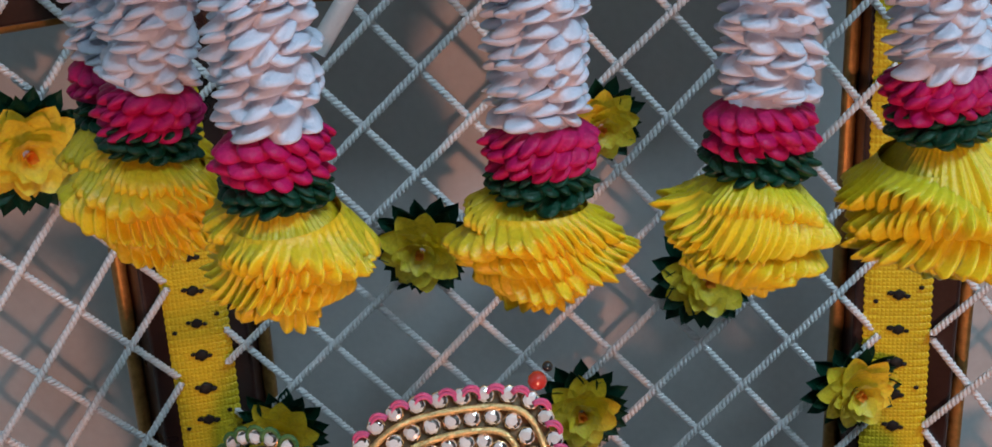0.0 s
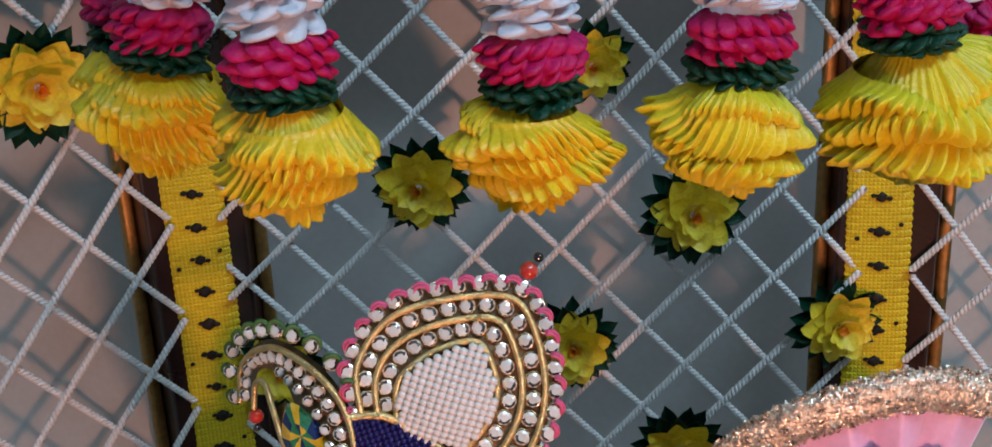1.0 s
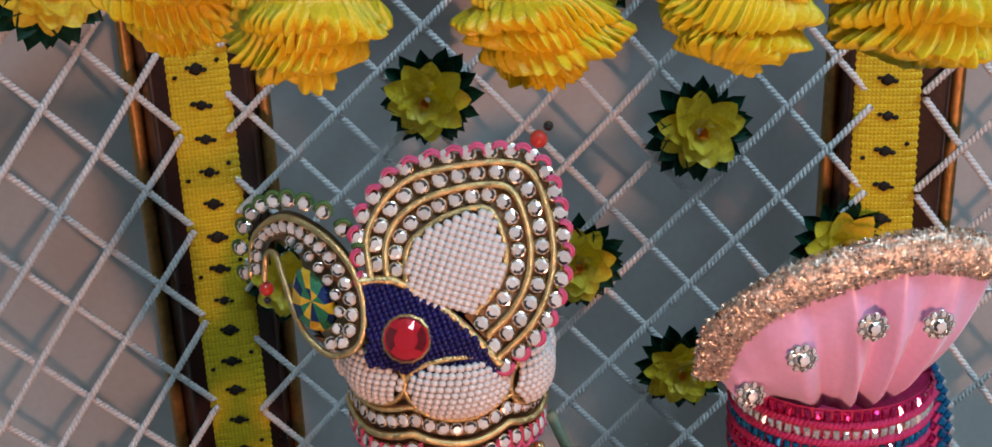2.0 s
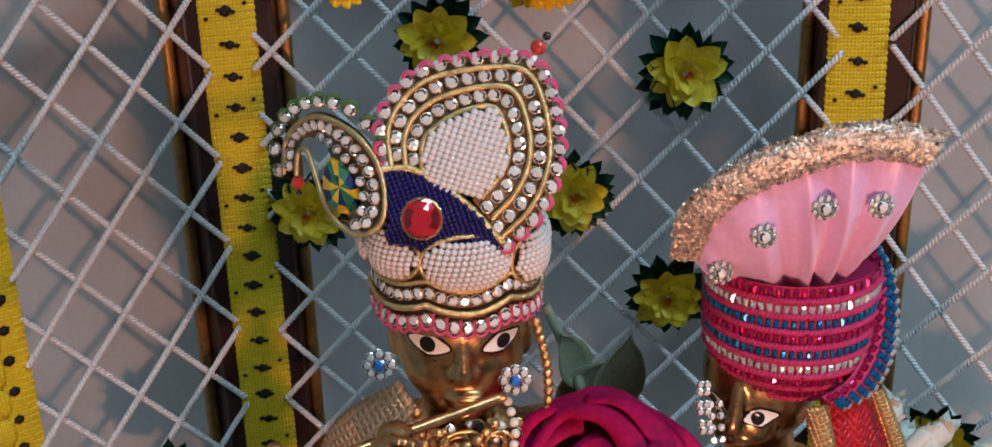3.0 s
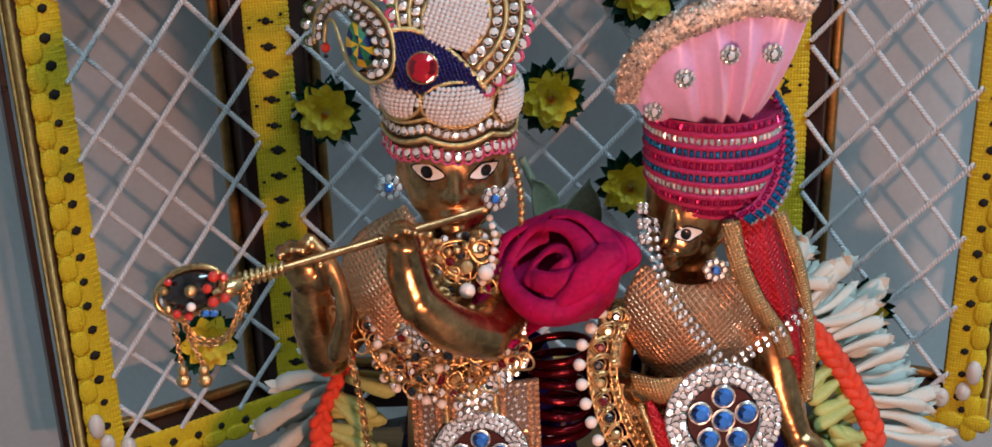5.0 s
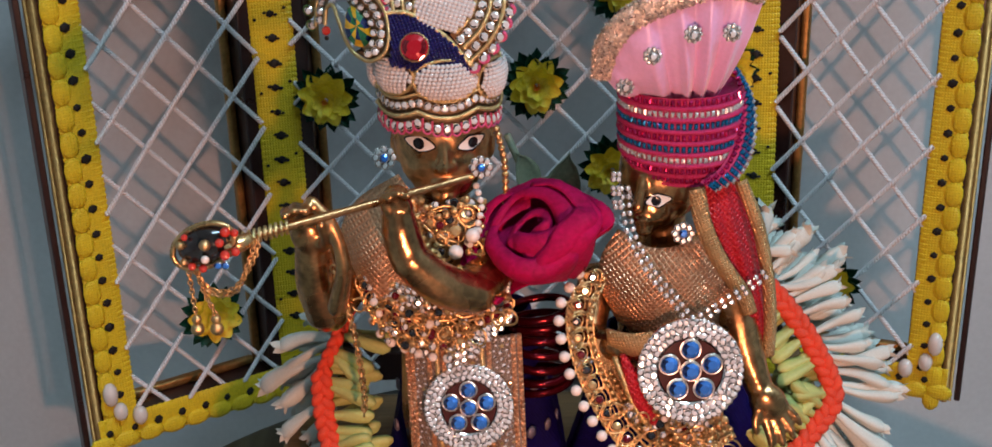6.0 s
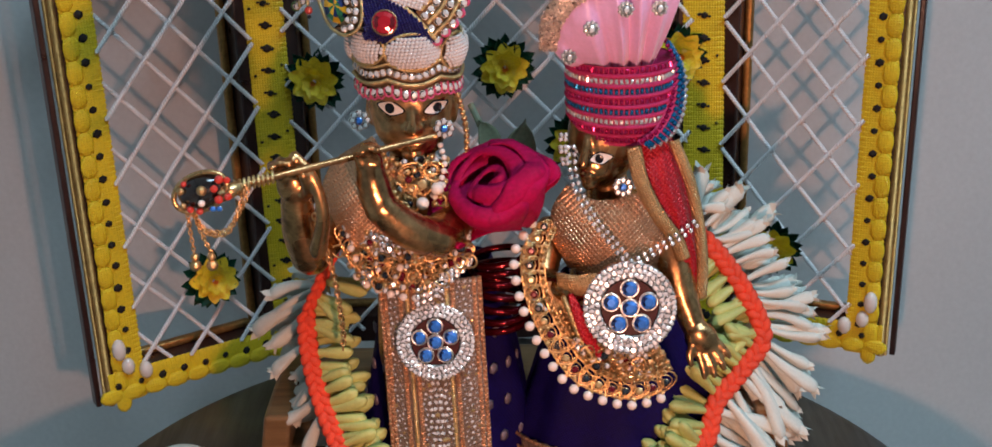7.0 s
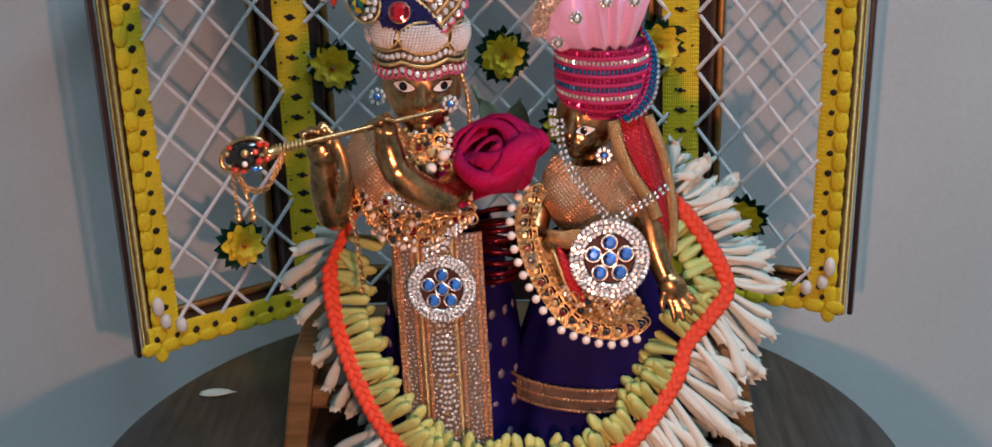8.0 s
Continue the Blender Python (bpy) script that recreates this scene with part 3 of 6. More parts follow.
def hanging_garland(at, top, seed, cool_lit, lean=0.0, big=1.0, deep=1.0):
    rnd = random.Random(seed)
    t = thing("hanging_garland", "hanging ribbon garland of white folds ending in a pleated yellow bell", "garland", group="hanging garlands")
    t.matrix_basis = pose(at[0], at[1], at[2], 0, lean, rnd.uniform(0, 360))
    # white folded column above a magenta and a green ruff
    bm = bmesh.new()
    tube(bm, [(0, 0, 0.008), (0, 0, top - at[2])], 0.0060, 12)
    column = part("white_column", bm, WHITE, t, "white folded satin ribbon column")
    z = 0.0112
    while z < top - at[2] - 0.002:
        piece("ribbon_ruffle", LOOP_ROWS[rnd.randrange(8)], column, pose(rnd.uniform(-2, 2) * 1e-4, rnd.uniform(-2, 2) * 1e-4, z, rnd.uniform(-4, 4), rnd.uniform(-4, 4), rnd.uniform(0, 360)))
        z += rnd.uniform(0.0019, 0.0025)
    satin = YELLOW2 if cool_lit else YELLOW
    ruffs = (("magenta_ruff", PINK, "magenta satin ruff", ((0.0096, 0.0098, 0.0052, 15, 0.22), (0.0102, 0.0074, 0.0030, 14, 0.24), (0.0094, 0.0050, 0.0008, 13, 0.24))),
             ("green_ruff", GREEN, "bottle green satin ruff", ((0.0090, 0.0034, 0.0004, 17, 0.26), (0.0098, 0.0016, -0.0016, 16, 0.26), (0.0092, -0.0003, -0.0034, 16, 0.26))))
    for name, mat, label, rings in ruffs:
        band = tagged(thing(name, "", ""), label)
        band.parent = t
        for r1, z0, z1, n, depth in rings:
            bm = bmesh.new()
            gathered(bm, 0.004, r1, z0, z1, n, depth, rnd, rnd.choice((-0.5, 0.45)), 0.55, 0.25, 0.0006, 0.0009)
            part("frill", bm, mat, band)
    bell = thing("yellow_bell", "", "")
    bell.parent = t
    tagged(bell, "pleated yellow satin bell")
    bell.scale.z = deep
    way = rnd.choice((-1, 1))
    for r1, z0, z1, n, depth, slant, belly in ((0.0138, 0.0006, -0.0098, 46, 0.11, 0.22, 0.76), (0.0150, -0.0052, -0.0122, 36, 0.17, 0.30, 0.70), (0.0153, -0.0084, -0.0152, 34, 0.20, 0.34, 0.68),
                                               (0.0142, -0.0116, -0.0180, 30, 0.22, 0.32, 0.66), (0.0116, -0.0146, -0.0206, 23, 0.24, 0.30, 0.64), (0.0074, -0.0176, -0.0220, 15, 0.26, 0.3, 0.6)):
        bm = bmesh.new()
        gathered(bm, r1 * (0.60 if z0 < -0.004 else 0.30), r1 * big * rnd.uniform(0.93, 1.05), z0, z1, n, depth, rnd, way * slant * rnd.uniform(0.5, 1.8), belly, 0.15, rnd.uniform(0.0010, 0.0030), 0.0012, 0.075, True)
        frill = part("frill", bm, satin, bell)
        frill.matrix_local = pose(rnd.uniform(-1, 1) * 0.0011, rnd.uniform(-1, 1) * 0.0011, 0, rnd.uniform(-7, 7), rnd.uniform(-7, 7), 0)
    return t


TOP = 0.336
for i, (x, y, z, cool_lit) in enumerate(((-0.0620, 0.222, 0.2416, 0), (-0.0345, 0.192, 0.2420, 0), (0.0070, 0.204, 0.2370, 0), (0.0427, 0.203, 0.2395, 1), (0.0750, 0.212, 0.2412, 1),
                                      (0.0920, 0.232, 0.2340, 1), (-0.0735, 0.246, 0.2405, 0))):
    hanging_garland((x, y, z), TOP, 40 + i, cool_lit, (-8, 0, 0, 5, 4, 2, 0)[i], (0.94, 0.86, 0.90, 0.90, 1.12, 0.95, 0.9)[i], (1.0, 0.94, 0.96, 1.0, 1.25, 1.0, 1.0)[i])

# the rail they hang from, on two props from the screen's head
rail = thing("hanging_rail", "thin dark rail above the screen that carries the garlands", "rail")
bm = bmesh.new()
tube(bm, [(-0.12, 0.226, TOP + 0.003), (-0.04, 0.206, TOP + 0.003), (0.04, 0.206, TOP + 0.003), (0.14, 0.230, TOP + 0.003)], 0.004, 12)
part("bar", bm, FRAME, rail)
for x in (-0.080, 0.100):
    bm = bmesh.new()
    tube(bm, spline([(x, 0.3235, 0.2575), (x, 0.3235, 0.31), (x * 0.98, 0.29, TOP + 0.004), (x * 0.95, 0.216, TOP + 0.003)], 24), 0.003, 10)
    part("prop", bm, FRAME, rail)
# unseen board added to keep the cool light off the wall's upper part
bm = bmesh.new()
box(bm, (-0.13, 0.262, TOP - 0.002), (0.15, 0.345, TOP + 0.008), 0.002)
part("shading_board", bm, FRAME, rail, smooth=False)
rod = thing("support_rod", "smooth white plastic rod slanting up to the added board above the screen", "rod")
bm = bmesh.new()
tube(bm, [(-0.0352, 0.250, 0.2480), (0.0260, 0.268, TOP)], 0.0021, 16)
part("shaft", bm, RODWHITE, rod)


# ---- the wooden seat ----
def low_seat():
    t = thing("low_seat", "low varnished wooden seat under the two brass figures", "seat")
    bm = bmesh.new()
    box(bm, (-0.070, 0.178, 0.012), (0.114, 0.262, 0.022), 0.002)
    part("top", bm, SEATWOOD, t, smooth=False)
    for sg, x in ((-1, -0.0700), (1, 0.1140)):
        bm = bmesh.new()
        box(bm, (x - 0.005, 0.172, TABLE_Z), (x + 0.005, 0.260, 0.040), 0.0014)
        for v in bm.verts:
            v.co.x -= sg * 0.16 * (v.co.z - 0.012)
        part("side_board", bm, SEATWOOD, t, smooth=False)


low_seat()
SEAT = 0.022


# ---- brass figures, each one plain cast body ----
def cast(name, shapes, eyes, voxel, label):
    """Join rough masses, melt them into one skin, then set the enamelled eyes on it."""
    bm = bmesh.new()
    for s in shapes:
        if s[0] == "ball":
            blob(bm, s[1], s[2], Euler([radians(a) for a in s[3]]).to_matrix() if len(s) > 3 else None, 3)
        else:
            pts = spline(s[1], 16)
            rs = s[2]

            def rad(u, rs=rs):
                f = u * (len(rs) - 1)
                i = min(int(f), len(rs) - 2)
                return rs[i] + (rs[i + 1] - rs[i]) * (f - i)
            tube(bm, pts, rad, 14)
            for p, r in ((pts[0], rs[0]), (pts[-1], rs[-1])):
                blob(bm, p, (r, r, r), sub=2)
    rough = new("rough", to_mesh("rough", bm, BRASS))
    re = rough.modifiers.new("skin", "REMESH")
    re.mode, re.voxel_size, re.use_smooth_shade = "VOXEL", voxel, True
    sm = rough.modifiers.new("smooth", "SMOOTH")
    sm.factor, sm.iterations = 0.5, 4
    dg = bpy.context.evaluated_depsgraph_get()
    me = bpy.data.meshes.new_from_object(rough.evaluated_get(dg))
    bm = bmesh.new()
    bm.from_mesh(me)
    for f in bm.faces:
        f.material_index, f.smooth = 0, True
    bpy.data.objects.remove(rough)
    from_tree = Tree(bm)
    for at, w, h, look_, tilt in eyes:
        for k, (du, sw, sh, mi, lift) in enumerate(((0, 1.12, 1.30, 2, 0.00012), (0, 1.0, 1.0, 1, 0.00024), (look_, 0.38, 0.78, 2, 0.00036))):
            rows = []
            for r in (0.0, 0.35, 0.7, 1.0):
                row = []
                for q in range(20):
                    a = 6.28318 * q / 20
                    x = du * w + r * w * sw * math.cos(a)
                    z = r * h * sh * math.sin(a) * (1 - 0.45 * abs(math.cos(a)) if k < 2 else 1)
                    xx, zz = x * math.cos(tilt) - z * math.sin(tilt), x * math.sin(tilt) + z * math.cos(tilt)
                    row.append(from_tree.drop(Vector((at[0] + xx, 0, at[1] + zz)), lift))
                rows.append(row)
            grid(bm, rows, True, mi)
    bmesh.ops.recalc_face_normals(bm, faces=[f for f in bm.faces if f.material_index == 0])
    ob = part(name, bm, [BRASS, EYEWHITE, EYEBLACK])
    return tagged(ob, label, "statue")


class Tree:
    """Finds the front of a body at a place in x and z."""

    def __init__(self, bm):
        from mathutils.bvhtree import BVHTree
        self.t = BVHTree.FromBMesh(bm)

    def drop(self, p, lift):
        hit, n, _, _ = self.t.ray_cast(Vector((p.x, 0.1555, p.z)), Vector((0, 1, 0)))
        return (hit + Vector((0, -lift, 0))) if hit else Vector((p.x, 0.18, p.z))


HEM = TABLE_Z + 0.004
KX, KY = -0.0125, 0.181
flute_figure = cast("brass_figure", [
    ("ball", (KX, KY, 0.1530), (0.0142, 0.0140, 0.0178)),                # head
    ("ball", (KX + 0.0006, KY - 0.0035, 0.1465), (0.0128, 0.0108, 0.0100)),  # cheeks
    ("ball", (KX + 0.0008, KY - 0.0050, 0.1415), (0.0098, 0.0092, 0.0070)),  # jaw
    ("ball", (KX + 0.0010, KY - 0.0128, 0.1385), (0.0036, 0.0030, 0.0026)),  # chin
    ("tube", [(KX + 0.0012, KY - 0.0127, 0.1560), (KX + 0.0014, KY - 0.0148, 0.1490), (KX + 0.0014, KY - 0.0153, 0.1475)], (0.0008, 0.0014, 0.0018)),  # nose
    ("ball", (KX + 0.0014, KY - 0.0146, 0.1476), (0.0031, 0.0017, 0.0016)),
    ("ball", (KX + 0.0013, KY - 0.0140, 0.1428), (0.0042, 0.0020, 0.0011)),  # lips
    ("ball", (KX + 0.0013, KY - 0.0138, 0.1412), (0.0034, 0.0020, 0.0010)),
    ("ball", (KX - 0.0130, KY + 0.001, 0.1500), (0.0022, 0.0040, 0.0055)),   # ears
    ("ball", (KX + 0.0135, KY + 0.001, 0.1500), (0.0022, 0.0040, 0.0055)),
    ("tube", [(KX, KY + 0.001, 0.142), (KX - 0.001, KY + 0.002, 0.126)], (0.0072, 0.0085)),
    ("ball", (KX - 0.002, KY + 0.002, 0.1160), (0.0235, 0.0120, 0.0175)),    # chest
    ("ball", (KX - 0.001, KY + 0.001, 0.0950), (0.0175, 0.0115, 0.0180)),    # waist
    ("tube", [(KX, KY, 0.092), (KX + 0.001, KY, SEAT + 0.001)], (0.015, 0.019)),
    ("tube", [(-0.0330, 0.181, 0.1235), (-0.0400, 0.170, 0.1130), (-0.0455, 0.159, 0.1085)], (0.0080, 0.0068, 0.0066)),   # arm that holds the flute's far part
    ("tube", [(-0.0460, 0.158, 0.1080), (-0.0475, 0.153, 0.1190), (-0.0478, 0.149, 0.1330)], (0.0068, 0.0062, 0.0046)),
    ("ball", (-0.0480, 0.1465, 0.1370), (0.0050, 0.0036, 0.0062)),
    ("tube", [(-0.0510, 0.1450, 0.1405), (-0.0522, 0.1400, 0.1455), (-0.0512, 0.1320, 0.1475)], (0.0018, 0.0016, 0.0012)),
    ("tube", [(-0.0486, 0.1450, 0.1412), (-0.0496, 0.1400, 0.1468), (-0.0486, 0.1325, 0.1488)], (0.0018, 0.0016, 0.0012)),
    ("tube", [(-0.0462, 0.1450, 0.1408), (-0.0470, 0.1405, 0.1462), (-0.0460, 0.1335, 0.1482)], (0.0018, 0.0016, 0.0012)),
    ("tube", [(-0.0445, 0.1465, 0.1330), (-0.0420, 0.1400, 0.1370), (-0.0424, 0.1345, 0.1440)], (0.0019, 0.0017, 0.0013)),
    ("tube", [(-0.0410, 0.1430, 0.1160), (-0.0378, 0.1385, 0.1300), (-0.0400, 0.1372, 0.1425), (-0.0450, 0.1385, 0.1490)], (0.0030, 0.0022, 0.0019, 0.0017)),
    ("tube", [(0.0040, 0.182, 0.1230), (0.0020, 0.168, 0.1160), (-0.0040, 0.150, 0.1165)], (0.0082, 0.0075, 0.0068)),      # near arm
    ("tube", [(-0.0035, 0.149, 0.1162), (-0.0125, 0.143, 0.1225), (-0.0200, 0.140, 0.1310)], (0.0062, 0.0061, 0.0055)),
    ("tube", [(-0.0205, 0.1405, 0.1320), (-0.0225, 0.1415, 0.1400), (-0.0232, 0.1435, 0.1475)], (0.0054, 0.0052, 0.0040)),
    ("tube", [(-0.0250, 0.1400, 0.1450), (-0.0262, 0.1390, 0.1490), (-0.0245, 0.1370, 0.1500)], (0.0017, 0.0015, 0.0011)),
    ("tube", [(-0.0225, 0.1400, 0.1465), (-0.0235, 0.1385, 0.1505), (-0.0220, 0.1365, 0.1515)], (0.0017, 0.0015, 0.0011)),
    ("tube", [(-0.0200, 0.1405, 0.1460), (-0.0208, 0.1385, 0.1500), (-0.0195, 0.1365, 0.1508)], (0.0017, 0.0015, 0.0011)),
], [((-0.0180, 0.1543), 0.0043, 0.0022, -0.08, -0.16), ((-0.0036, 0.1536), 0.0036, 0.0020, 0.16, 0.20)], 0.00062,
    "polished brass deity figure playing a flute, with enamelled eyes")

RXC, RYC = 0.0520, 0.182
second_figure = cast("brass_figure", [
    ("ball", (RXC, RYC, 0.1395), (0.0128, 0.0128, 0.0160)),
    ("ball", (RXC - 0.0035, RYC - 0.0050, 0.1315), (0.0085, 0.0085, 0.0080)),
    ("ball", (RXC - 0.0058, RYC - 0.0105, 0.1258), (0.0030, 0.0028, 0.0024)),
    ("tube", [(RXC - 0.0066, RYC - 0.0108, 0.1405), (RXC - 0.0080, RYC - 0.0130, 0.1345), (RXC - 0.0082, RYC - 0.0134, 0.1335)], (0.0012, 0.0016, 0.0019)),
    ("ball", (RXC - 0.0070, RYC - 0.0120, 0.1293), (0.0032, 0.0018, 0.0010), (0, 0, -25)),
    ("ball", (RXC - 0.0068, RYC - 0.0117, 0.1278), (0.0026, 0.0018, 0.0009), (0, 0, -25)),
    ("tube", [(RXC, RYC, 0.130), (RXC + 0.001, RYC + 0.001, 0.116)], (0.0065, 0.0080)),
    ("ball", (RXC + 0.003, RYC + 0.001, 0.1045), (0.0205, 0.0115, 0.0155)),
    ("ball", (RXC + 0.003, RYC, 0.0860), (0.0160, 0.0110, 0.0170)),
    ("tube", [(RXC + 0.003, RYC, 0.085), (RXC + 0.003, RYC, SEAT + 0.001)], (0.014, 0.019)),
    ("tube", [(0.0715, 0.1810, 0.1090), (0.0744, 0.1726, 0.0979), (0.0760, 0.1683, 0.0893)], (0.0066, 0.0062, 0.0058)),
    ("tube", [(0.0760, 0.1683, 0.0893), (0.0782, 0.1652, 0.0828), (0.0805, 0.1625, 0.0770)], (0.0058, 0.0050, 0.0042)),
    ("ball", (0.0830, 0.1605, 0.0730), (0.0056, 0.0042, 0.0068), (0, -30, 0)),
    ("tube", [(0.0816, 0.1585, 0.0695), (0.0832, 0.1560, 0.0645), (0.0836, 0.1550, 0.0613)], (0.0017, 0.0015, 0.0011)),
    ("tube", [(0.0840, 0.1585, 0.0697), (0.0862, 0.1562, 0.0650), (0.0870, 0.1552, 0.0618)], (0.0017, 0.0015, 0.0011)),
    ("tube", [(0.0860, 0.1590, 0.0707), (0.0890, 0.1570, 0.0667), (0.0902, 0.1562, 0.0639)], (0.0017, 0.0014, 0.0011)),
    ("tube", [(0.0874, 0.1600, 0.0725), (0.0908, 0.1585, 0.0695), (0.0922, 0.1580, 0.0673)], (0.0015, 0.0013, 0.0010)),
    ("tube", [(0.0798, 0.1590, 0.0730), (0.0786, 0.1565, 0.0690), (0.0790, 0.1555, 0.0660)], (0.0016, 0.0014, 0.0011)),
    ("tube", [(0.0330, 0.180, 0.1050), (0.0300, 0.168, 0.0930), (0.0400, 0.158, 0.0935)], (0.0062, 0.0055, 0.0045)),
    ("tube", [(0.0400, 0.158, 0.0935), (0.0470, 0.1545, 0.0960)], (0.0045, 0.0038)),
], [((0.0497, 0.1352), 0.0038, 0.0018, -0.15, 0.10), ((0.0409, 0.1358), 0.0022, 0.0015, -0.1, -0.1)], 0.00062,
    "polished brass deity figure with one arm lowered, leaning head")


# ---- cloth on the figures ----
def skirt(name, cx, cy, z0, z1, top, foot, folds, amp, mat, label, lift=0.0, squash=0.72):
    t = thing(name, label, "garment", (cx, cy, HEM))
    bm = bmesh.new()
    rnd = random.Random(len(label))
    ph = [rnd.uniform(-0.3, 0.3) for _ in range(folds)]
    rows = []
    for j in range(21):
        s = j / 20
        row = []
        for k in range(120):
            a = 6.28318 * k / 120
            f = math.sin(folds * a + ph[int(folds * k / 120) % folds] + 1.2 * math.sin(2 * a))
            r = top + (foot - top) * s ** 0.85 + amp * s * f + 0.0012 * math.sin(3 * a + 5 * s)
            row.append((r * math.cos(a), squash * r * math.sin(a), z1 + (z0 - z1) * s - HEM))
        rows.append(row)
    grid(bm, rows, True)
    cloth = part("cloth", bm, mat, t)
    so = cloth.modifiers.new("thick", "SOLIDIFY")
    so.thickness = 0.0007
    return t


k_skirt = skirt("silk_skirt", -0.0060, 0.186, HEM, 0.094, 0.0175, 0.036, 9, 0.0016, NAVY, "navy blue silk skirt with pale printed dots on the flute figure")
r_skirt = skirt("silk_skirt", 0.0560, 0.186, HEM, 0.086, 0.0185, 0.044, 11, 0.0018, NAVY, "navy silk skirt with a gold woven hem on the second figure")
# pale dots on the cloth, and the gold border at the hem
bm = bmesh.new()
rnd = random.Random(5)
for j in range(6):
    for k in range(9):
        s = 0.24 + 0.13 * j
        a = radians(196 + 18 * k + 9 * (j % 2))
        r = 0.0175 + (0.036 - 0.0175) * s ** 0.85 + 0.0014
        blob(bm, (r * math.cos(a), 0.72 * r * math.sin(a) - 0.0004, 0.094 - (0.094 - HEM) * s - HEM), (0.0021, 0.0007, 0.0025), Euler((0, 0, a + 1.57)).to_matrix(), 1)
part("printed_dots", bm, MOTIF, k_skirt, "pale gold printed dots")
for z, r in ((0.0262, 0.0388),):
    bm = bmesh.new()
    rows = []
    for k in range(70):
        a = radians(185 + 170 * k / 69)
        rr = r + 0.0006 * math.sin(k * 2.1)
        rows.append([(rr * math.cos(a), 0.72 * rr * math.sin(a) - 0.001 - 0.0006 * (k % 2), z + d - HEM) for d in (-0.0050, -0.0042, -0.0038, 0.0, 0.0038, 0.0042, 0.0050)])
    grid(bm, rows)
    part("border", bm, SILVERCLOTH, r_skirt, "dull grey-gold woven hem border")
    for dz in (-0.0048, 0.0, 0.0048):
        bm = bmesh.new()
        twisted(bm, [Vector((r * 1.02 * math.cos(a), 0.735 * r * math.sin(a) - 0.002, z + dz - HEM)) for a in (radians(188 + 164 * k / 59) for k in range(60))], 0.0006, 0.0018, 2, 5, 6)
        part("cord_trim", bm, COPPERCLOTH, r_skirt, "dull copper cord")


def drape(name, rows_of_points, mat, label, thick=0.0008, nu=26, nv=22, wave=0.0):
    """A piece of cloth laid through rows of points."""
    t = thing(name, label, "garment")
    down = [spline(r, nu) for r in rows_of_points]
    cols = [spline([d[i] for d in down], nv) for i in range(nu)]
    for i, c in enumerate(cols):
        for k, p in enumerate(c):
            p.y += wave * math.sin(i * 0.9 + 0.25 * k)
    bm = bmesh.new()
    grid(bm, cols)
    ob = part("cloth", bm, mat, t)
    so = ob.modifiers.new("thick", "SOLIDIFY")
    so.thickness = thick
    return t


drape("shoulder_cloth", [
    [(-0.0250, 0.172, 0.1440), (-0.0190, 0.166, 0.1380), (-0.0140, 0.1645, 0.1345)],
    [(-0.0375, 0.171, 0.1365), (-0.0275, 0.1600, 0.1315), (-0.0180, 0.1610, 0.1270)],
    [(-0.0430, 0.171, 0.1255), (-0.0320, 0.1565, 0.1205), (-0.0190, 0.1610, 0.1160)],
    [(-0.0420, 0.172, 0.1100), (-0.0310, 0.1590, 0.1060), (-0.0190, 0.1640, 0.1030)]],
    COPPERCLOTH, "copper tissue shawl over the flute figure's shoulder", wave=0.0002)
drape("shoulder_cloth", [
    [(0.0385, 0.172, 0.1255), (0.0480, 0.167, 0.1215), (0.0600, 0.168, 0.1230), (0.0690, 0.174, 0.1250)],
    [(0.0335, 0.170, 0.1180), (0.0450, 0.1625, 0.1140), (0.0590, 0.163, 0.1150), (0.0730, 0.173, 0.1140)],
    [(0.0330, 0.170, 0.1080), (0.0440, 0.1610, 0.1050), (0.0580, 0.1615, 0.1060), (0.0735, 0.172, 0.1020)],
    [(0.0385, 0.171, 0.0960), (0.0460, 0.1640, 0.0955), (0.0580, 0.1640, 0.0950), (0.0690, 0.172, 0.0930)]],
    COPPERCLOTH, "copper tissue shawl folded over the second figure's chest", wave=0.0002)
veil = drape("veil", [
    [(0.0620, 0.170, 0.1400), (0.0680, 0.171, 0.1410), (0.0730, 0.176, 0.1420)],
    [(0.0640, 0.166, 0.1290), (0.0715, 0.167, 0.1280), (0.0775, 0.174, 0.1270)],
    [(0.0690, 0.166, 0.1170), (0.0760, 0.167, 0.1150), (0.0810, 0.174, 0.1130)],
    [(0.0765, 0.167, 0.1020), (0.0805, 0.168, 0.1000), (0.0835, 0.174, 0.0990)],
    [(0.0795, 0.168, 0.0880), (0.0815, 0.168, 0.0875), (0.0835, 0.173, 0.0870)]],
    REDCLOTH, "red brocade veil hanging beside the second figure's face", wave=0.0004)
for k, pts in enumerate(([(0.0600, 0.166, 0.1400), (0.0620, 0.163, 0.1300), (0.0670, 0.163, 0.1190), (0.0740, 0.165, 0.1080), (0.0770, 0.167, 0.1000)],
                         [(0.0735, 0.172, 0.1400), (0.0790, 0.170, 0.1260), (0.0825, 0.170, 0.1100), (0.0838, 0.169, 0.0960), (0.0835, 0.168, 0.0850)])):
    bm = bmesh.new()
    line = spline(pts, 40)
    w = 0.0021 if k == 0 else 0.0015
    grid(bm, [[p + Vector((u * w, -0.0010 * (1 - u * u) - 0.0003 * (i % 2), 0.25 * u * w)) for u in (-1, -0.5, 0, 0.5, 1)] for i, p in enumerate(line)])
    ob = part("edging_strip", bm, GOLDCLOTH, veil, "gold tissue edging strip")
    so = ob.modifiers.new("thick", "SOLIDIFY")
    so.thickness = 0.0006


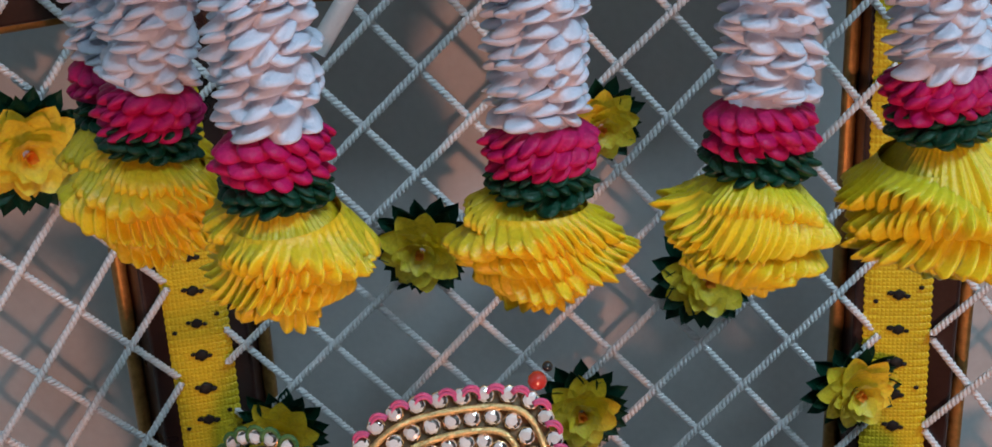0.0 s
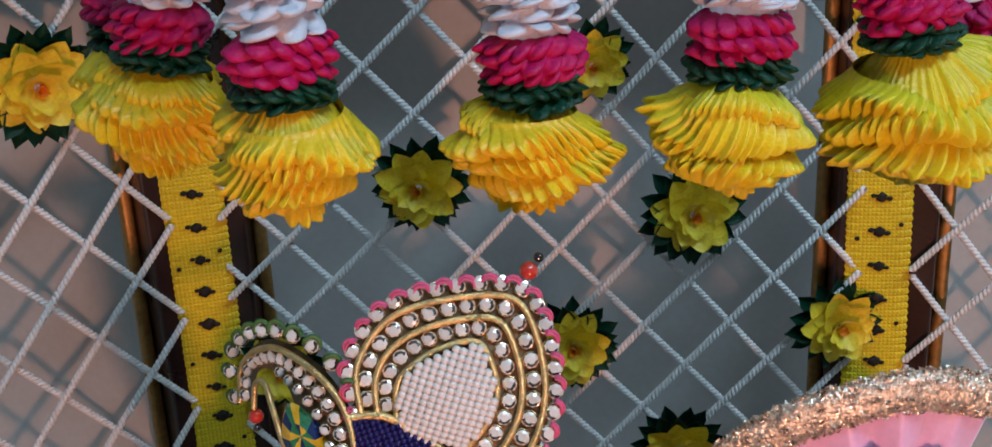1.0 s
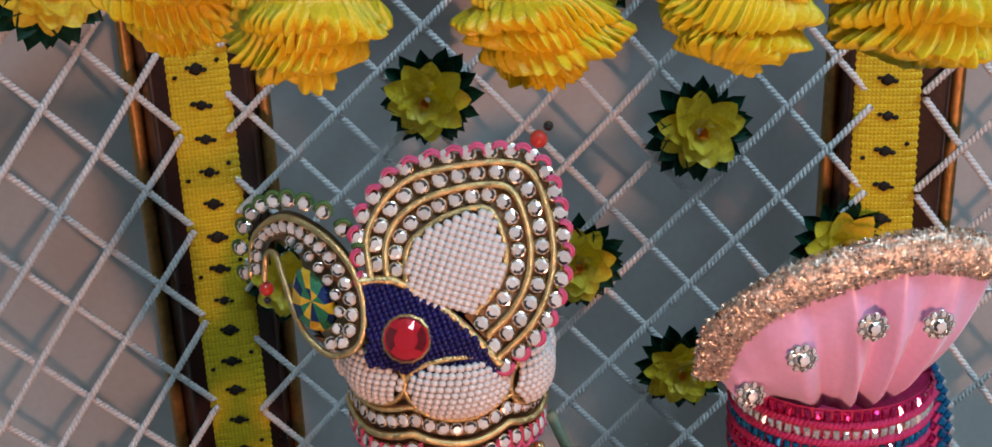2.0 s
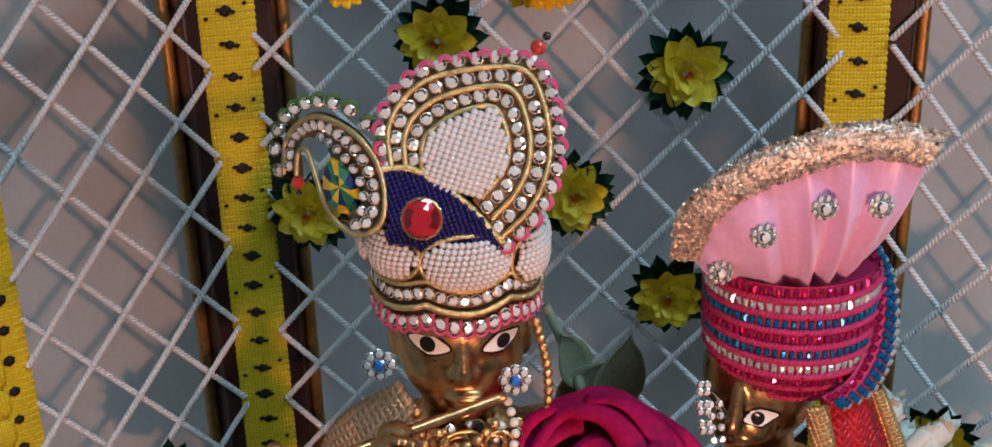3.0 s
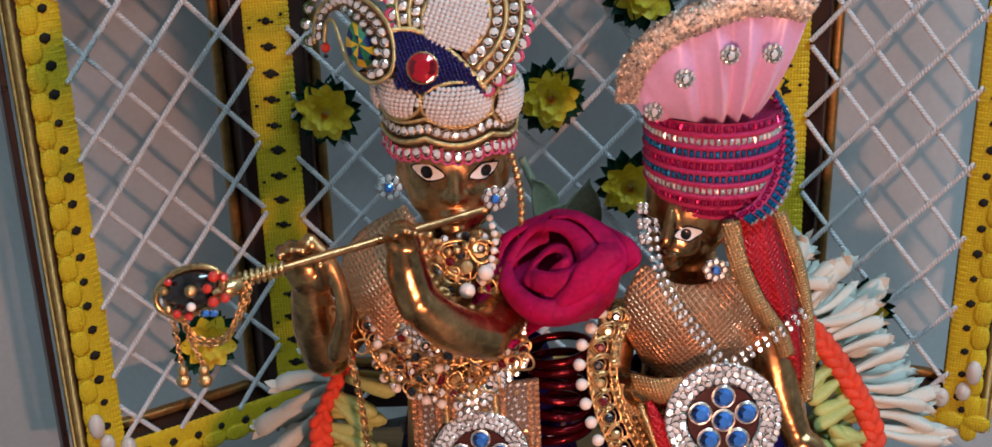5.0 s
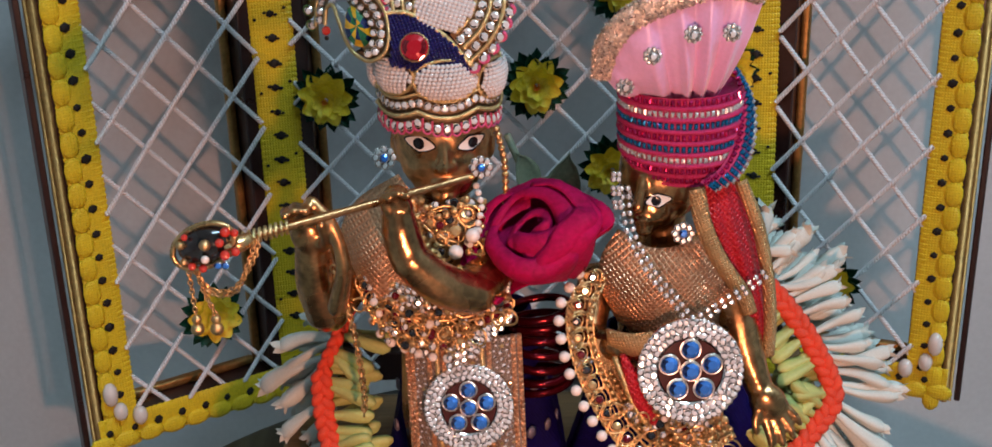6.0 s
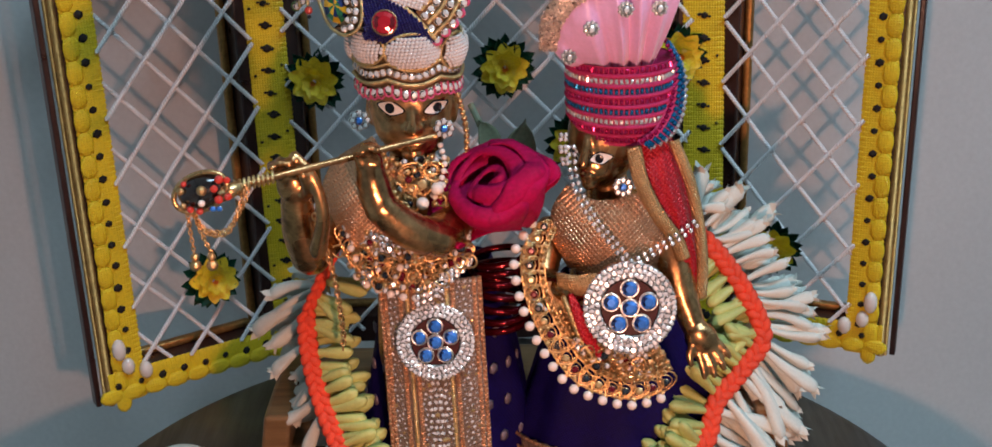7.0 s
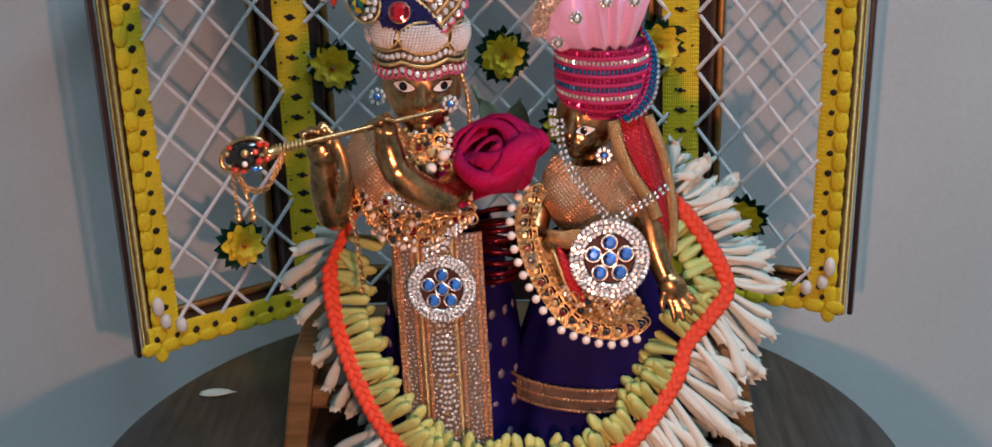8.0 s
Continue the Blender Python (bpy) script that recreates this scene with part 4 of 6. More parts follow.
# ---- the beaded crown ----
def crown():
    J = Vector((-0.0179, 0.1665, 0.1829))
    t = thing("beaded_crown", "tall beaded crown with crystal rows, gold cord and a red stone", "crown", J)
    mm = 0.001

    def P(u, v, y=0.0):
        """A place on the crown's front: the crest leans back and the curled neck bends round the head."""
        back = (0.38 * max(0.0, v) + 0.055 * max(0.0, -u - 6.0) ** 2) * mm
        return Vector(((u * mm + J.x) * (1 + back / 0.26) - J.x, y + back, v * mm - 0.29 * back))

    outer = [(-6.5, 9.9), (-6.6, 19.6), (0.0, 28.2), (10.8, 31.0), (21.2, 30.3), (25.2, 22.5), (26.1, 11.2), (22.6, 1.1), (16.0, -6.0)]
    inner = [(0.6, 8.1), (1.0, 14.5), (3.4, 17.6), (8.2, 20.6), (14.0, 21.3), (16.3, 16.0), (16.2, 11.2), (14.2, 7.4), (11.3, 4.2)]

    def loop(s, n, y=0.0):
        a = spline([P(*p, y) for p in outer], n)
        b = spline([P(*p, y) for p in inner], n)
        # keep the tip pointed
        return [p.lerp(q, s) for p, q in zip(a, b)]

    # backing plate
    bm = bmesh.new()
    edge = loop(0.04, 60)
    mid = [P(9, 4)] * 60
    rows = [[p + Vector((0, 0.0015, 0)) for p in edge], edge, [p.lerp(q, 0.9) for p, q in zip(edge, mid)]]
    grid(bm, rows)
    grid(bm, [[p + Vector((0, 0.0015, 0)) for p in edge], [p.lerp(q, 0.9) + Vector((0, 0.0015, 0)) for p, q in zip(edge, mid)]])
    part("crest_backing", bm, BACKING, t)
    for s in (0.17, 0.55, 0.97):
        bm = bmesh.new()
        twisted(bm, loop(s, 80, -0.0010), 0.00058, 0.0010, 3, 5, 6)
        part("gold_cord", bm, GOLD, t, "coiled gold cord")
    turn = facing((0, -1, 0.38))
    for s, n, r in ((0.0, 24, 0.00138), (0.36, 22, 0.00136), (0.76, 19, 0.00130)):
        for i, p in enumerate(loop(s, n, -0.0004)):
            if s == 0.0 or i:
                piece("crystal", CRYSTAL_GEM, t, at_size(p, r, turn @ Euler((0.1 * math.sin(i * 2.3), 0.3 * i, 0.12 * math.cos(i * 1.7))).to_matrix()))
    # scalloped pink thread round the crest's edge
    base = loop(0.0, 23)
    c = P(9, 12)
    for p in base:
        bm = bmesh.new()
        d = p - c
        d.y *= 0.4
        d.normalize()
        e = Vector((d.z, 0, -d.x)).normalized()
        tube(bm, [p + d * 0.0016 * math.sin(math.pi * k / 8) + e * 0.0015 * math.cos(math.pi * k / 8) + Vector((0, -0.0006, 0)) for k in range(9)], 0.00034, 6)
        tube(bm, [p + d * 0.0012 * math.sin(math.pi * k / 8) + e * 0.0013 * math.cos(math.pi * k / 8) + Vector((0, -0.0010, 0)) for k in range(9)], 0.00030, 5)
        part("pink_scallop", bm, PINKCORD, t)

    # white seed beads fill the crest's heart
    def inside(poly, u, v):
        hit = False
        for (x1, y1), (x2, y2) in zip(poly, poly[1:] + poly[:1]):
            if (y1 > v) != (y2 > v) and u < (x2 - x1) * (v - y1) / (y2 - y1) + x1:
                hit = not hit
        return hit

    def bead_field(name, poly, mat, y, bulge, step, r, slope, label):
        bm = bmesh.new()
        cu, cv = sum(p[0] for p in poly) / len(poly), sum(p[1] for p in poly) / len(poly)
        size = max(abs(p[0] - cu) + abs(p[1] - cv) for p in poly)
        ca, sa = math.cos(slope), math.sin(slope)
        for i in range(-30, 31):
            for k in range(-30, 31):
                a, b = i * step, k * step * 0.92 + (0.5 * step if i % 2 else 0) * 0.0
                u, v = cu + a * ca - b * sa, cv + a * sa + b * ca
                if inside(poly, u, v):
                    q = ((u - cu) ** 2 + (v - cv) ** 2) / size ** 2
                    blob(bm, P(u, v, y - bulge * max(0.0, 1 - 1.6 * q)), (r, r, r), sub=1)
        return tagged(part(name, bm, mat, t, label), kind="stuff")

    heart = [(p.x, p.z) for p in spline([(u, 0, v) for u, v in inner], 40)] + [(4, 5.0)]
    bead_field("white_bead_field", heart, BEAD, -0.0006, 0.0020, 1.20, 0.00086, -0.35, "rows of white seed beads")
    # coral and blue beads at the tip
    for (u, v), me, r in (((22.6, 33.0), RED_BALL, 0.0016), ((24.2, 35.2), BLACK_BALL, 0.0009)):
        piece("tip_bead", me, t, at_size(P(u, v), r))

    # the curled bird's neck
    cordline = [(-26.1, 7.8), (-24.7, 15.7), (-19.4, 20.3), (-12.7, 17.6), (-8.2, 11.8), (-6.8, 4.5), (-8.2, -1.3), (-12.5, -3.5), (-16.3, -1.2), (-18.6, 3.0), (-20.0, 8.5), (-21.2, 13.2), (-22.8, 12.6), (-23.6, 7.8)]
    line = spline([P(*p, -0.0012) for p in cordline], 110)
    bm = bmesh.new()
    twisted(bm, line, 0.00056, 0.0010, 3, 5, 6)
    part("gold_cord", bm, GOLD, t, "coiled gold cord")
    bm = bmesh.new()
    hookline = spline([P(*p, 0.0006) for p in cordline[:9]], 40)
    core = spline([P(-23.5, 8), P(-22.8, 13.5), P(-20.5, 15.6), P(-17.5, 13.5), P(-16.0, 8), P(-15.5, 3), P(-14.5, 0), P(-14, -1)], 40)
    grid(bm, [hookline, core])
    grid(bm, [[p + Vector((0, 0.0014, 0)) for p in hookline], [p + Vector((0, 0.0014, 0)) for p in core]])
    part("neck_backing", bm, BACKING, t)
    rowsets = (([(-27.0, 8.0), (-27.3, 14.3), (-24.4, 20.2), (-19.2, 23.0), (-13.6, 22.0), (-9.7, 18.7), (-7.3, 14.5)], 11, 0.00130),
               ([(-25.0, 9.3), (-23.4, 15.4), (-18.9, 18.3), (-14.2, 15.7), (-10.3, 10.6), (-8.9, 4.6), (-10.2, -0.4), (-12.8, -1.6)], 19, 0.00118),
               ([(-18.4, 15.8), (-15.4, 13.3), (-12.3, 9.0), (-11.0, 4.6), (-11.6, 1.2)], 8, 0.00095))
    for pts, n, r in rowsets:
        for i, p in enumerate(spline([P(*q, -0.0003) for q in pts], n)):
            piece("crystal", CRYSTAL_GEM, t, at_size(p, r, turn @ Euler((0.1 * math.sin(i * 1.3), 0.4 * i, 0.1 * math.cos(i * 2.7))).to_matrix()))
    c = P(-17, 8)
    for p in spline([P(*q) for q in rowsets[0][0]], 11):
        bm = bmesh.new()
        d = p - c
        d.y *= 0.4
        d.normalize()
        e = Vector((d.z, 0, -d.x)).normalized()
        tube(bm, [p + d * 0.0018 * math.sin(math.pi * k / 8) + e * 0.0014 * math.cos(math.pi * k / 8) + Vector((0, -0.0005, 0)) for k in range(9)], 0.00045, 6)
        part("green_scallop", bm, GREENCORD, t)
    # drop-shaped iridescent stone
    bm = bmesh.new()
    rows = []
    for r, h in ((1.0, 0.0), (0.96, 0.0012), (0.55, 0.0024)):
        rows.append([P(0, 0) + Vector(((3.7 * r * math.cos(a) * (1 - 0.42 * math.sin(a)) - 1.6 * r * math.sin(a)) * mm, -h, 6.0 * r * math.sin(a) * mm)) for a in (6.28318 * k / 12 for k in range(12))])
    vr = grid(bm, rows, True)
    for i, f in enumerate(bm.faces):
        f.material_index = (1, 0, 2, 0, 1, 2)[i % 6]
    q = bm.verts.new(P(-0.1, 0.8, -0.0026))
    for i in range(12):
        bm.faces.new((vr[-1][i], vr[-1][(i + 1) % 12], q)).material_index = (0, 2, 1, 0, 0, 2)[i % 6]
    ob = part("drop_stone", bm, [GREENGEM, BLUEFACET, YELLOWGEM], t, "drop-cut iridescent green stone", smooth=False)
    ob.location = P(-15.0, 6.4, -0.0012)
    for (u, v), me, r in (((-23.6, 5.8), RED_BALL, 0.0014), ((-23.6, 3.6), BLACK_BALL, 0.0007)):
        piece("drop_bead", me, t, at_size(P(u, v), r))

    # navy beaded collar and the great red stone
    bead_field("navy_bead_field", [(-7.6, 9.4), (-3.0, 9.6), (0.6, 8.3), (6.5, 4.6), (11.5, -0.5), (15.6, -6.2), (15.0, -8.4), (4.0, -7.0), (-7.0, -5.0), (-6.4, 2.0)], NAVYBEAD, -0.0004, 0.0012, 0.95, 0.00068, 0.3, "navy seed bead field")
    bm = bmesh.new()
    twisted(bm, spline([P(-7.2, 9.8, -0.001), P(-2, 9.8, -0.001), P(3, 7.0, -0.001), P(9, 2.2, -0.001), P(15.4, -5.6, -0.001)], 50), 0.00075, 0.0011, 3, 5, 6)
    part("gold_cord", bm, GOLD, t, "coiled gold cord")
    bm = bmesh.new()
    rows = [[P(u, 10 - 0.9 * abs(u) - q * 17.5, 0.0008 + 0.00004 * u * u) for u in (-7, -3, 2, 8, 15)] for q in (0, 0.5, 1)]
    grid(bm, rows)
    part("collar_backing", bm, BACKING, t)
    piece("red_stone", RED_GEM, t, at_size(P(0.0, 0.0, -0.0012), 0.0038, turn))

    # band that wraps the head: beaded ovals, crystals and cords on a drum
    hc = Vector((0.0052, 0.0150, 0))          # the drum's axis from the red stone
    hr = 0.0172

    def D(u, v, out=0.0):
        """A place on the drum: u along it in mm from its front, v its height in mm."""
        a = u * mm / hr
        return hc + Vector(((hr + out) * math.sin(a), -(hr + out) * math.cos(a) * 0.95, v * mm))

    bm = bmesh.new()
    grid(bm, [[D(u, v, -0.0008) for u in range(-42, 43, 3)] for v in (-26, -20, -12, -6, -2)])
    part("band_lining", bm, BACKING, t)
    for cu, cv, ru, rv in ((-13.5, -8.4, 7.2, 5.4), (3.2, -9.6, 8.8, 5.6), (19.5, -11.4, 7.0, 5.4), (33, -12, 6.5, 5.2), (-28, -10, 6.5, 5.2)):
        bm = bmesh.new()
        for i in range(-12, 13):
            for k in range(-12, 13):
                a, b = i * 1.15 + 0.3 * k, k * 1.10
                q = (a / ru) ** 2 + (b / rv) ** 2
                if q < 0.92:
                    blob(bm, D(cu + a, cv + b, 0.0028 * math.sqrt(max(0, 1 - q))), (0.00080, 0.00080, 0.00080), sub=1)
        tagged(part("white_bead_field", bm, BEAD, t, "domed oval of white seed beads"), kind="stuff")
        bm = bmesh.new()
        twisted(bm, [D(cu + ru * 1.04 * math.cos(6.28318 * k / 40), cv + rv * 1.06 * math.sin(6.28318 * k / 40), 0.0006) for k in range(41)], 0.00052, 0.0010, 3, 5, 6)
        part("gold_cord", bm, GOLD, t, "coiled gold cord")

    def sag(u):
        w = (u + 5.2) % 17.0
        return -1.9 * math.sin(math.pi * w / 17.0)

    for v0, n, r in ((-15.6, 29, 0.00122), (-21.6, 25, 0.00132)):
        for k in range(n):
            u = -32 + 64 * k / (n - 1)
            v = v0 + sag(u)
            d = Vector((math.sin(u * mm / hr), -math.cos(u * mm / hr), 0.15))
            piece("crystal", CRYSTAL_GEM, t, at_size(D(u, v, 0.0002), r, facing(d) @ Euler((0, 0.5 * k, 0)).to_matrix()))
    for v0, r in ((-18.4, 0.00068), (-13.2, 0.00045)):
        bm = bmesh.new()
        twisted(bm, [D(-34 + 68 * k / 80, v0 + sag(-34 + 68 * k / 80), 0.0006) for k in range(81)], r, 0.0011, 3, 5, 6)
        part("gold_cord", bm, GOLD, t, "coiled gold cord")
    for k in range(25):
        bm = bmesh.new()
        u = -32 + 64 * k / 24
        v = -21.6 + sag(u)
        tube(bm, [D(u + 1.45 * math.cos(math.pi * q / 8), v - 2.2 * math.sin(math.pi * q / 8), 0.0005) for q in range(9)], 0.00034, 6)
        tube(bm, [D(u + 1.4, v + 1.6, 0.0004), D(u + 1.4, v - 1.2, 0.0006)], 0.00040, 6)
        part("pink_scallop", bm, PINKCORD, t)
    # closed cap behind
    bm = bmesh.new()
    rows = []
    for s in (0, 0.25, 0.5, 0.75, 1.0):
        rr = (hr - 0.001) * math.cos(s * 1.5)
        rows.append([hc + Vector((rr * math.sin(a), -rr * 0.95 * math.cos(a), (-3 + 12 * math.sin(s * 1.5)) * mm)) for a in (6.28318 * k / 40 for k in range(40))])
    grid(bm, rows, True)
    ob = part("cap", bm, NAVY, t, "navy cloth cap")
    ob.location.y += 0.0012
    return t


crown()


# ---- the sequinned turban and its pleated fan ----
def turban():
    C = Vector((0.0568, 0.181, 0.1540))
    t = thing("sequin_turban", "magenta sequin turban with silver and teal rows", "turban", C)
    kinds = [SEQUINPINK, SEQUINSILVER, SEQUINTEAL, SEQUINPINK, SEQUINTEAL, SEQUINSILVER, SEQUINPINK, SEQUINPINK]
    R = 0.0170

    def shell(a, v):
        """v 0 at the top rim, 1 at the brow."""
        r = R * (1.02 - 0.05 * v + 0.035 * math.sin(math.pi * v)) * (1 - 0.22 * max(0, v - 0.75) / 0.25)
        return Vector((r * math.sin(a), -r * 0.9 * math.cos(a), 0.0128 - 0.0265 * v - 0.0012 * math.cos(a - 0.5) * v))

    bm = bmesh.new()
    grid(bm, [[shell(6.28318 * k / 60, v) * 0.985 for k in range(60)] for v in (0, 0.2, 0.4, 0.6, 0.8, 1.0)], True)
    grid(bm, [[shell(6.28318 * k / 60, 0.02) * s + Vector((0, 0, 0.0)) for k in range(60)] for s in (0.985, 0.6, 0.05)], True)
    part("cloth_body", bm, BRAID, t, "magenta cloth body")
    sq = {}
    for m_ in (SEQUINPINK, SEQUINSILVER, SEQUINTEAL):
        bm = bmesh.new()
        rows = [[(w * 1.0 * x, -h, w * z) for x, z in ((-1, -1), (1, -1), (1, 1), (-1, 1))] for w, h in ((1.0, 0.0), (0.92, 0.40), (0.34, 0.85))]
        vr = grid(bm, rows, True)
        bm.faces.new(vr[-1])
        bmesh.ops.recalc_face_normals(bm, faces=bm.faces)
        sq[m_] = to_mesh("sequin", bm, m_, smooth=False)
    for row, m_ in enumerate(kinds):
        v = 0.055 + 0.122 * row
        bm = bmesh.new()
        twisted(bm, [shell(6.28318 * k / 90, v + 0.06) * 1.008 for k in range(91)], 0.00078, 0.0016, 2, 5, 6)
        part("braid", bm, BRAID, t, "magenta braid between sequin rows")
        for k in range(36):
            a = radians(-95 + 190 * k / 35)
            p = shell(a, v)
            n = Vector((math.sin(a), -math.cos(a), 0.05))
            piece("sequin", sq[m_], t, at_size(p, (0.00060, 0.00080, 0.00098), facing(n) @ Euler((0.22 * math.sin(k * 2.1 + row), 0.06 * math.cos(k * 1.7), 0.22 * math.sin(k * 3.3 + 2 * row))).to_matrix()))
    # the wrap that crosses the side
    wrap = [(0.0060, -0.0150, -0.0135), (0.0120, -0.0138, -0.0105), (0.0166, -0.0095, -0.0050), (0.0186, -0.0045, 0.0030), (0.0182, 0.0000, 0.0100), (0.0150, 0.0040, 0.0160)]
    line = spline(wrap, 40)
    bm = bmesh.new()
    rows = []
    for i, p in enumerate(line):
        s = i / 39
        w = 0.0024 + 0.0014 * math.sin(math.pi * s)
        side = Vector((-0.55, -0.1, 0.45 + 0.2 * s)).normalized()
        rows.append([p + side * (w * u) + Vector((0.35, -1, 0.1)).normalized() * (0.0020 * (1 - u * u)) for u in (-1, -0.6, -0.2, 0.2, 0.6, 1)])
    grid(bm, rows)
    ob = part("wrap", bm, BRAID, t, "crossing wrap of the turban")
    for row, m_ in ((-0.72, SEQUINPINK), (-0.25, SEQUINTEAL), (0.2, SEQUINTEAL), (0.65, SEQUINSILVER)):
        for k in range(20):
            i = int(1 + 37 * k / 19)
            p = line[i]
            s = i / 39
            w = 0.0024 + 0.0014 * math.sin(math.pi * s)
            side = Vector((-0.55, -0.1, 0.45 + 0.2 * s)).normalized()
            q = p - side * (w * row) + Vector((0.35, -1, 0.1)).normalized() * (0.0021 * (1 - row * row))
            piece("sequin", sq[m_], t, at_size(q, (0.00080, 0.0008, 0.00085), facing((0.4, -1, 0.1)) @ Euler((0.1 * math.sin(k), 0.7, 0.1)).to_matrix()))
    return t


turban()


def turban_fan():
    t = thing("turban_fan", "pleated pink satin fan with glitter edge standing in the turban", "fan", (0.0560, 0.1720, 0.1655))
    # the fan opens from a gathered foot
    bm = bmesh.new()
    n = 120
    rim = spline([(-0.0216, -0.0020, 0.0062), (-0.0208, -0.0080, 0.0172), (-0.0130, -0.0130, 0.0268), (0.0006, -0.0150, 0.0328), (0.0105, -0.0155, 0.0340), (0.0192, -0.0150, 0.0318)], n)
    base = spline([(-0.0145, 0.0030, -0.0010), (-0.0040, 0.0012, -0.0026), (0.0050, 0.0014, -0.0025), (0.0105, 0.0035, -0.0010)], n)

    def pleat(k):
        # a few deep folds
        u = k / (n - 1)
        f = 0.0
        for c, w, a in ((0.20, 0.06, -0.5), (0.40, 0.05, 0.9), (0.49, 0.03, -0.8), (0.62, 0.030, 1.6), (0.69, 0.02, -1.0), (0.76, 0.028, 1.6), (0.83, 0.02, -1.0), (0.91, 0.03, 1.3)):
            f += a * math.exp(-((u - c) / w) ** 2)
        return f

    rows = []
    for j in range(25):
        s = j / 24
        row = []
        for k in range(n):
            p = base[k].lerp(rim[k], s)
            p.y += -0.0050 * math.sin(math.pi * s) - 0.0028 * (1 - 0.85 * s) * pleat(k) * min(1.0, 0.4 + 3 * s) + 0.0005 * math.sin(k * 0.11) * s + 0.0003 * math.sin(k * 0.42 + 0.8 * s) * s
            row.append(p)
        rows.append(row)
    grid(bm, rows)
    rows_satin = rows
    ob = part("satin", bm, PINKSATIN, t, "pink satin with deep pleats")
    so = ob.modifiers.new("thick", "SOLIDIFY")
    so.thickness = 0.0006
    # glitter edge
    bm = bmesh.new()
    rows = []
    mid = Vector((0.002, 0, 0.004))
    for i, p in enumerate(rim):
        d = (p - mid)
        d.y = 0
        d.normalize()
        ring = []
        for q in range(10):
            a = 6.28318 * q / 10
            ring.append(p + d * (0.0036 * math.cos(a) + 0.0006) + Vector((0, 0.0016 * math.sin(a) - 0.0006, 0)))
        rows.append(ring)
    vr = grid(bm, rows, True)
    bm.faces.new(vr[0]), bm.faces.new(vr[-1])
    part("glitter_core", bm, GLITTER, t, "champagne glitter band")
    rnd = random.Random(9)
    bm = bmesh.new()
    for i in range(2600):
        k = rnd.randrange(n)
        p = rim[k]
        d = (p - mid)
        d.y = 0
        d.normalize()
        a = rnd.uniform(2.6, 6.8)
        c = p + d * (0.0037 * math.cos(a) + 0.0006) + Vector((rnd.uniform(-0.0003, 0.0003), 0.0017 * math.sin(a) - 0.0006, rnd.uniform(-0.0003, 0.0003)))
        e = Euler((rnd.uniform(0, 6), rnd.uniform(0, 6), rnd.uniform(0, 6))).to_matrix()
        s = rnd.uniform(0.00028, 0.00052)
        vs = [bm.verts.new(c + e @ Vector((s * math.cos(2.0944 * q), 0, s * math.sin(2.0944 * q)))) for q in range(3)]
        bm.faces.new(vs)
    tagged(part("glitter_surface", bm, GLITTER, t, "sparkling champagne flakes", smooth=False), kind="stuff")
    # round crystal studs
    for u, v in ((-0.0166, 0.0050), (-0.0100, 0.0155), (0.0004, 0.0216), (0.0106, 0.0218)):
        bm = bmesh.new()
        blob(bm, (0, 0.0004, 0), (0.0024, 0.0008, 0.0024))
        s = part("stud", bm, SILVER, t, "round crystal stud")
        s.location = (u, min(p.y for row in rows_satin for p in row if abs(p.x - u) + abs(p.z - v) < 0.002) - 0.0006, v)
        piece("crystal", SILVER_GEM, s, at_size((0, -0.0002, 0), 0.0012, facing((0, -1, 0.2))))
        for q in range(9):
            a = 6.28318 * q / 9
            piece("crystal", SILVER_GEM, s, at_size((0.0020 * math.cos(a), 0.0, 0.0020 * math.sin(a)), 0.00062, facing((0.5 * math.cos(a), -1, 0.5 * math.sin(a)))))
    return t


turban_fan()


# ---- jewellery on the figures ----
def bead_chain(parent, name, pts, mesh, r, step, label=""):
    line = spline(pts, max(2, int(length(spline(pts, 30)) / step) + 1))
    for p in line:
        piece(name, mesh, parent, at_size(p, r))


def link_chain(parent, pts, r=0.0011, name="chain", mat=None, label="fine gold link chain"):
    """A chain of small interlocked links."""
    n = max(4, int(length(spline(pts, 40)) / (r * 1.35)))
    line = spline(pts, n)
    bm = bmesh.new()
    for i, (p, (t, a, b)) in enumerate(zip(line, frames_of(line))):
        s = a if i % 2 else b
        tube(bm, [p + (t * math.cos(q) * 1.25 + s * math.sin(q) * 0.75) * r for q in (6.28318 * k / 8 for k in range(9))], r * 0.27, 5, caps=False)
    return part(name, bm, mat or JEWELGOLD, parent, label)


def leaf_loop(bm, p, d, size, normal, wire):
    """A drop-shaped loop of gold wire: p its foot, d the way it points."""
    d = Vector(d).normalized()
    e = Vector(normal).cross(d).normalized()
    pts = []
    for k in range(15):
        a = 6.28318 * k / 14
        w = 0.42 * math.sin(a) * (1 - 0.45 * math.cos(a))
        pts.append(Vector(p) + (d * (0.5 - 0.5 * math.cos(a) * 1.0) + e * w) * size)
    tube(bm, pts, wire, 6, caps=False)


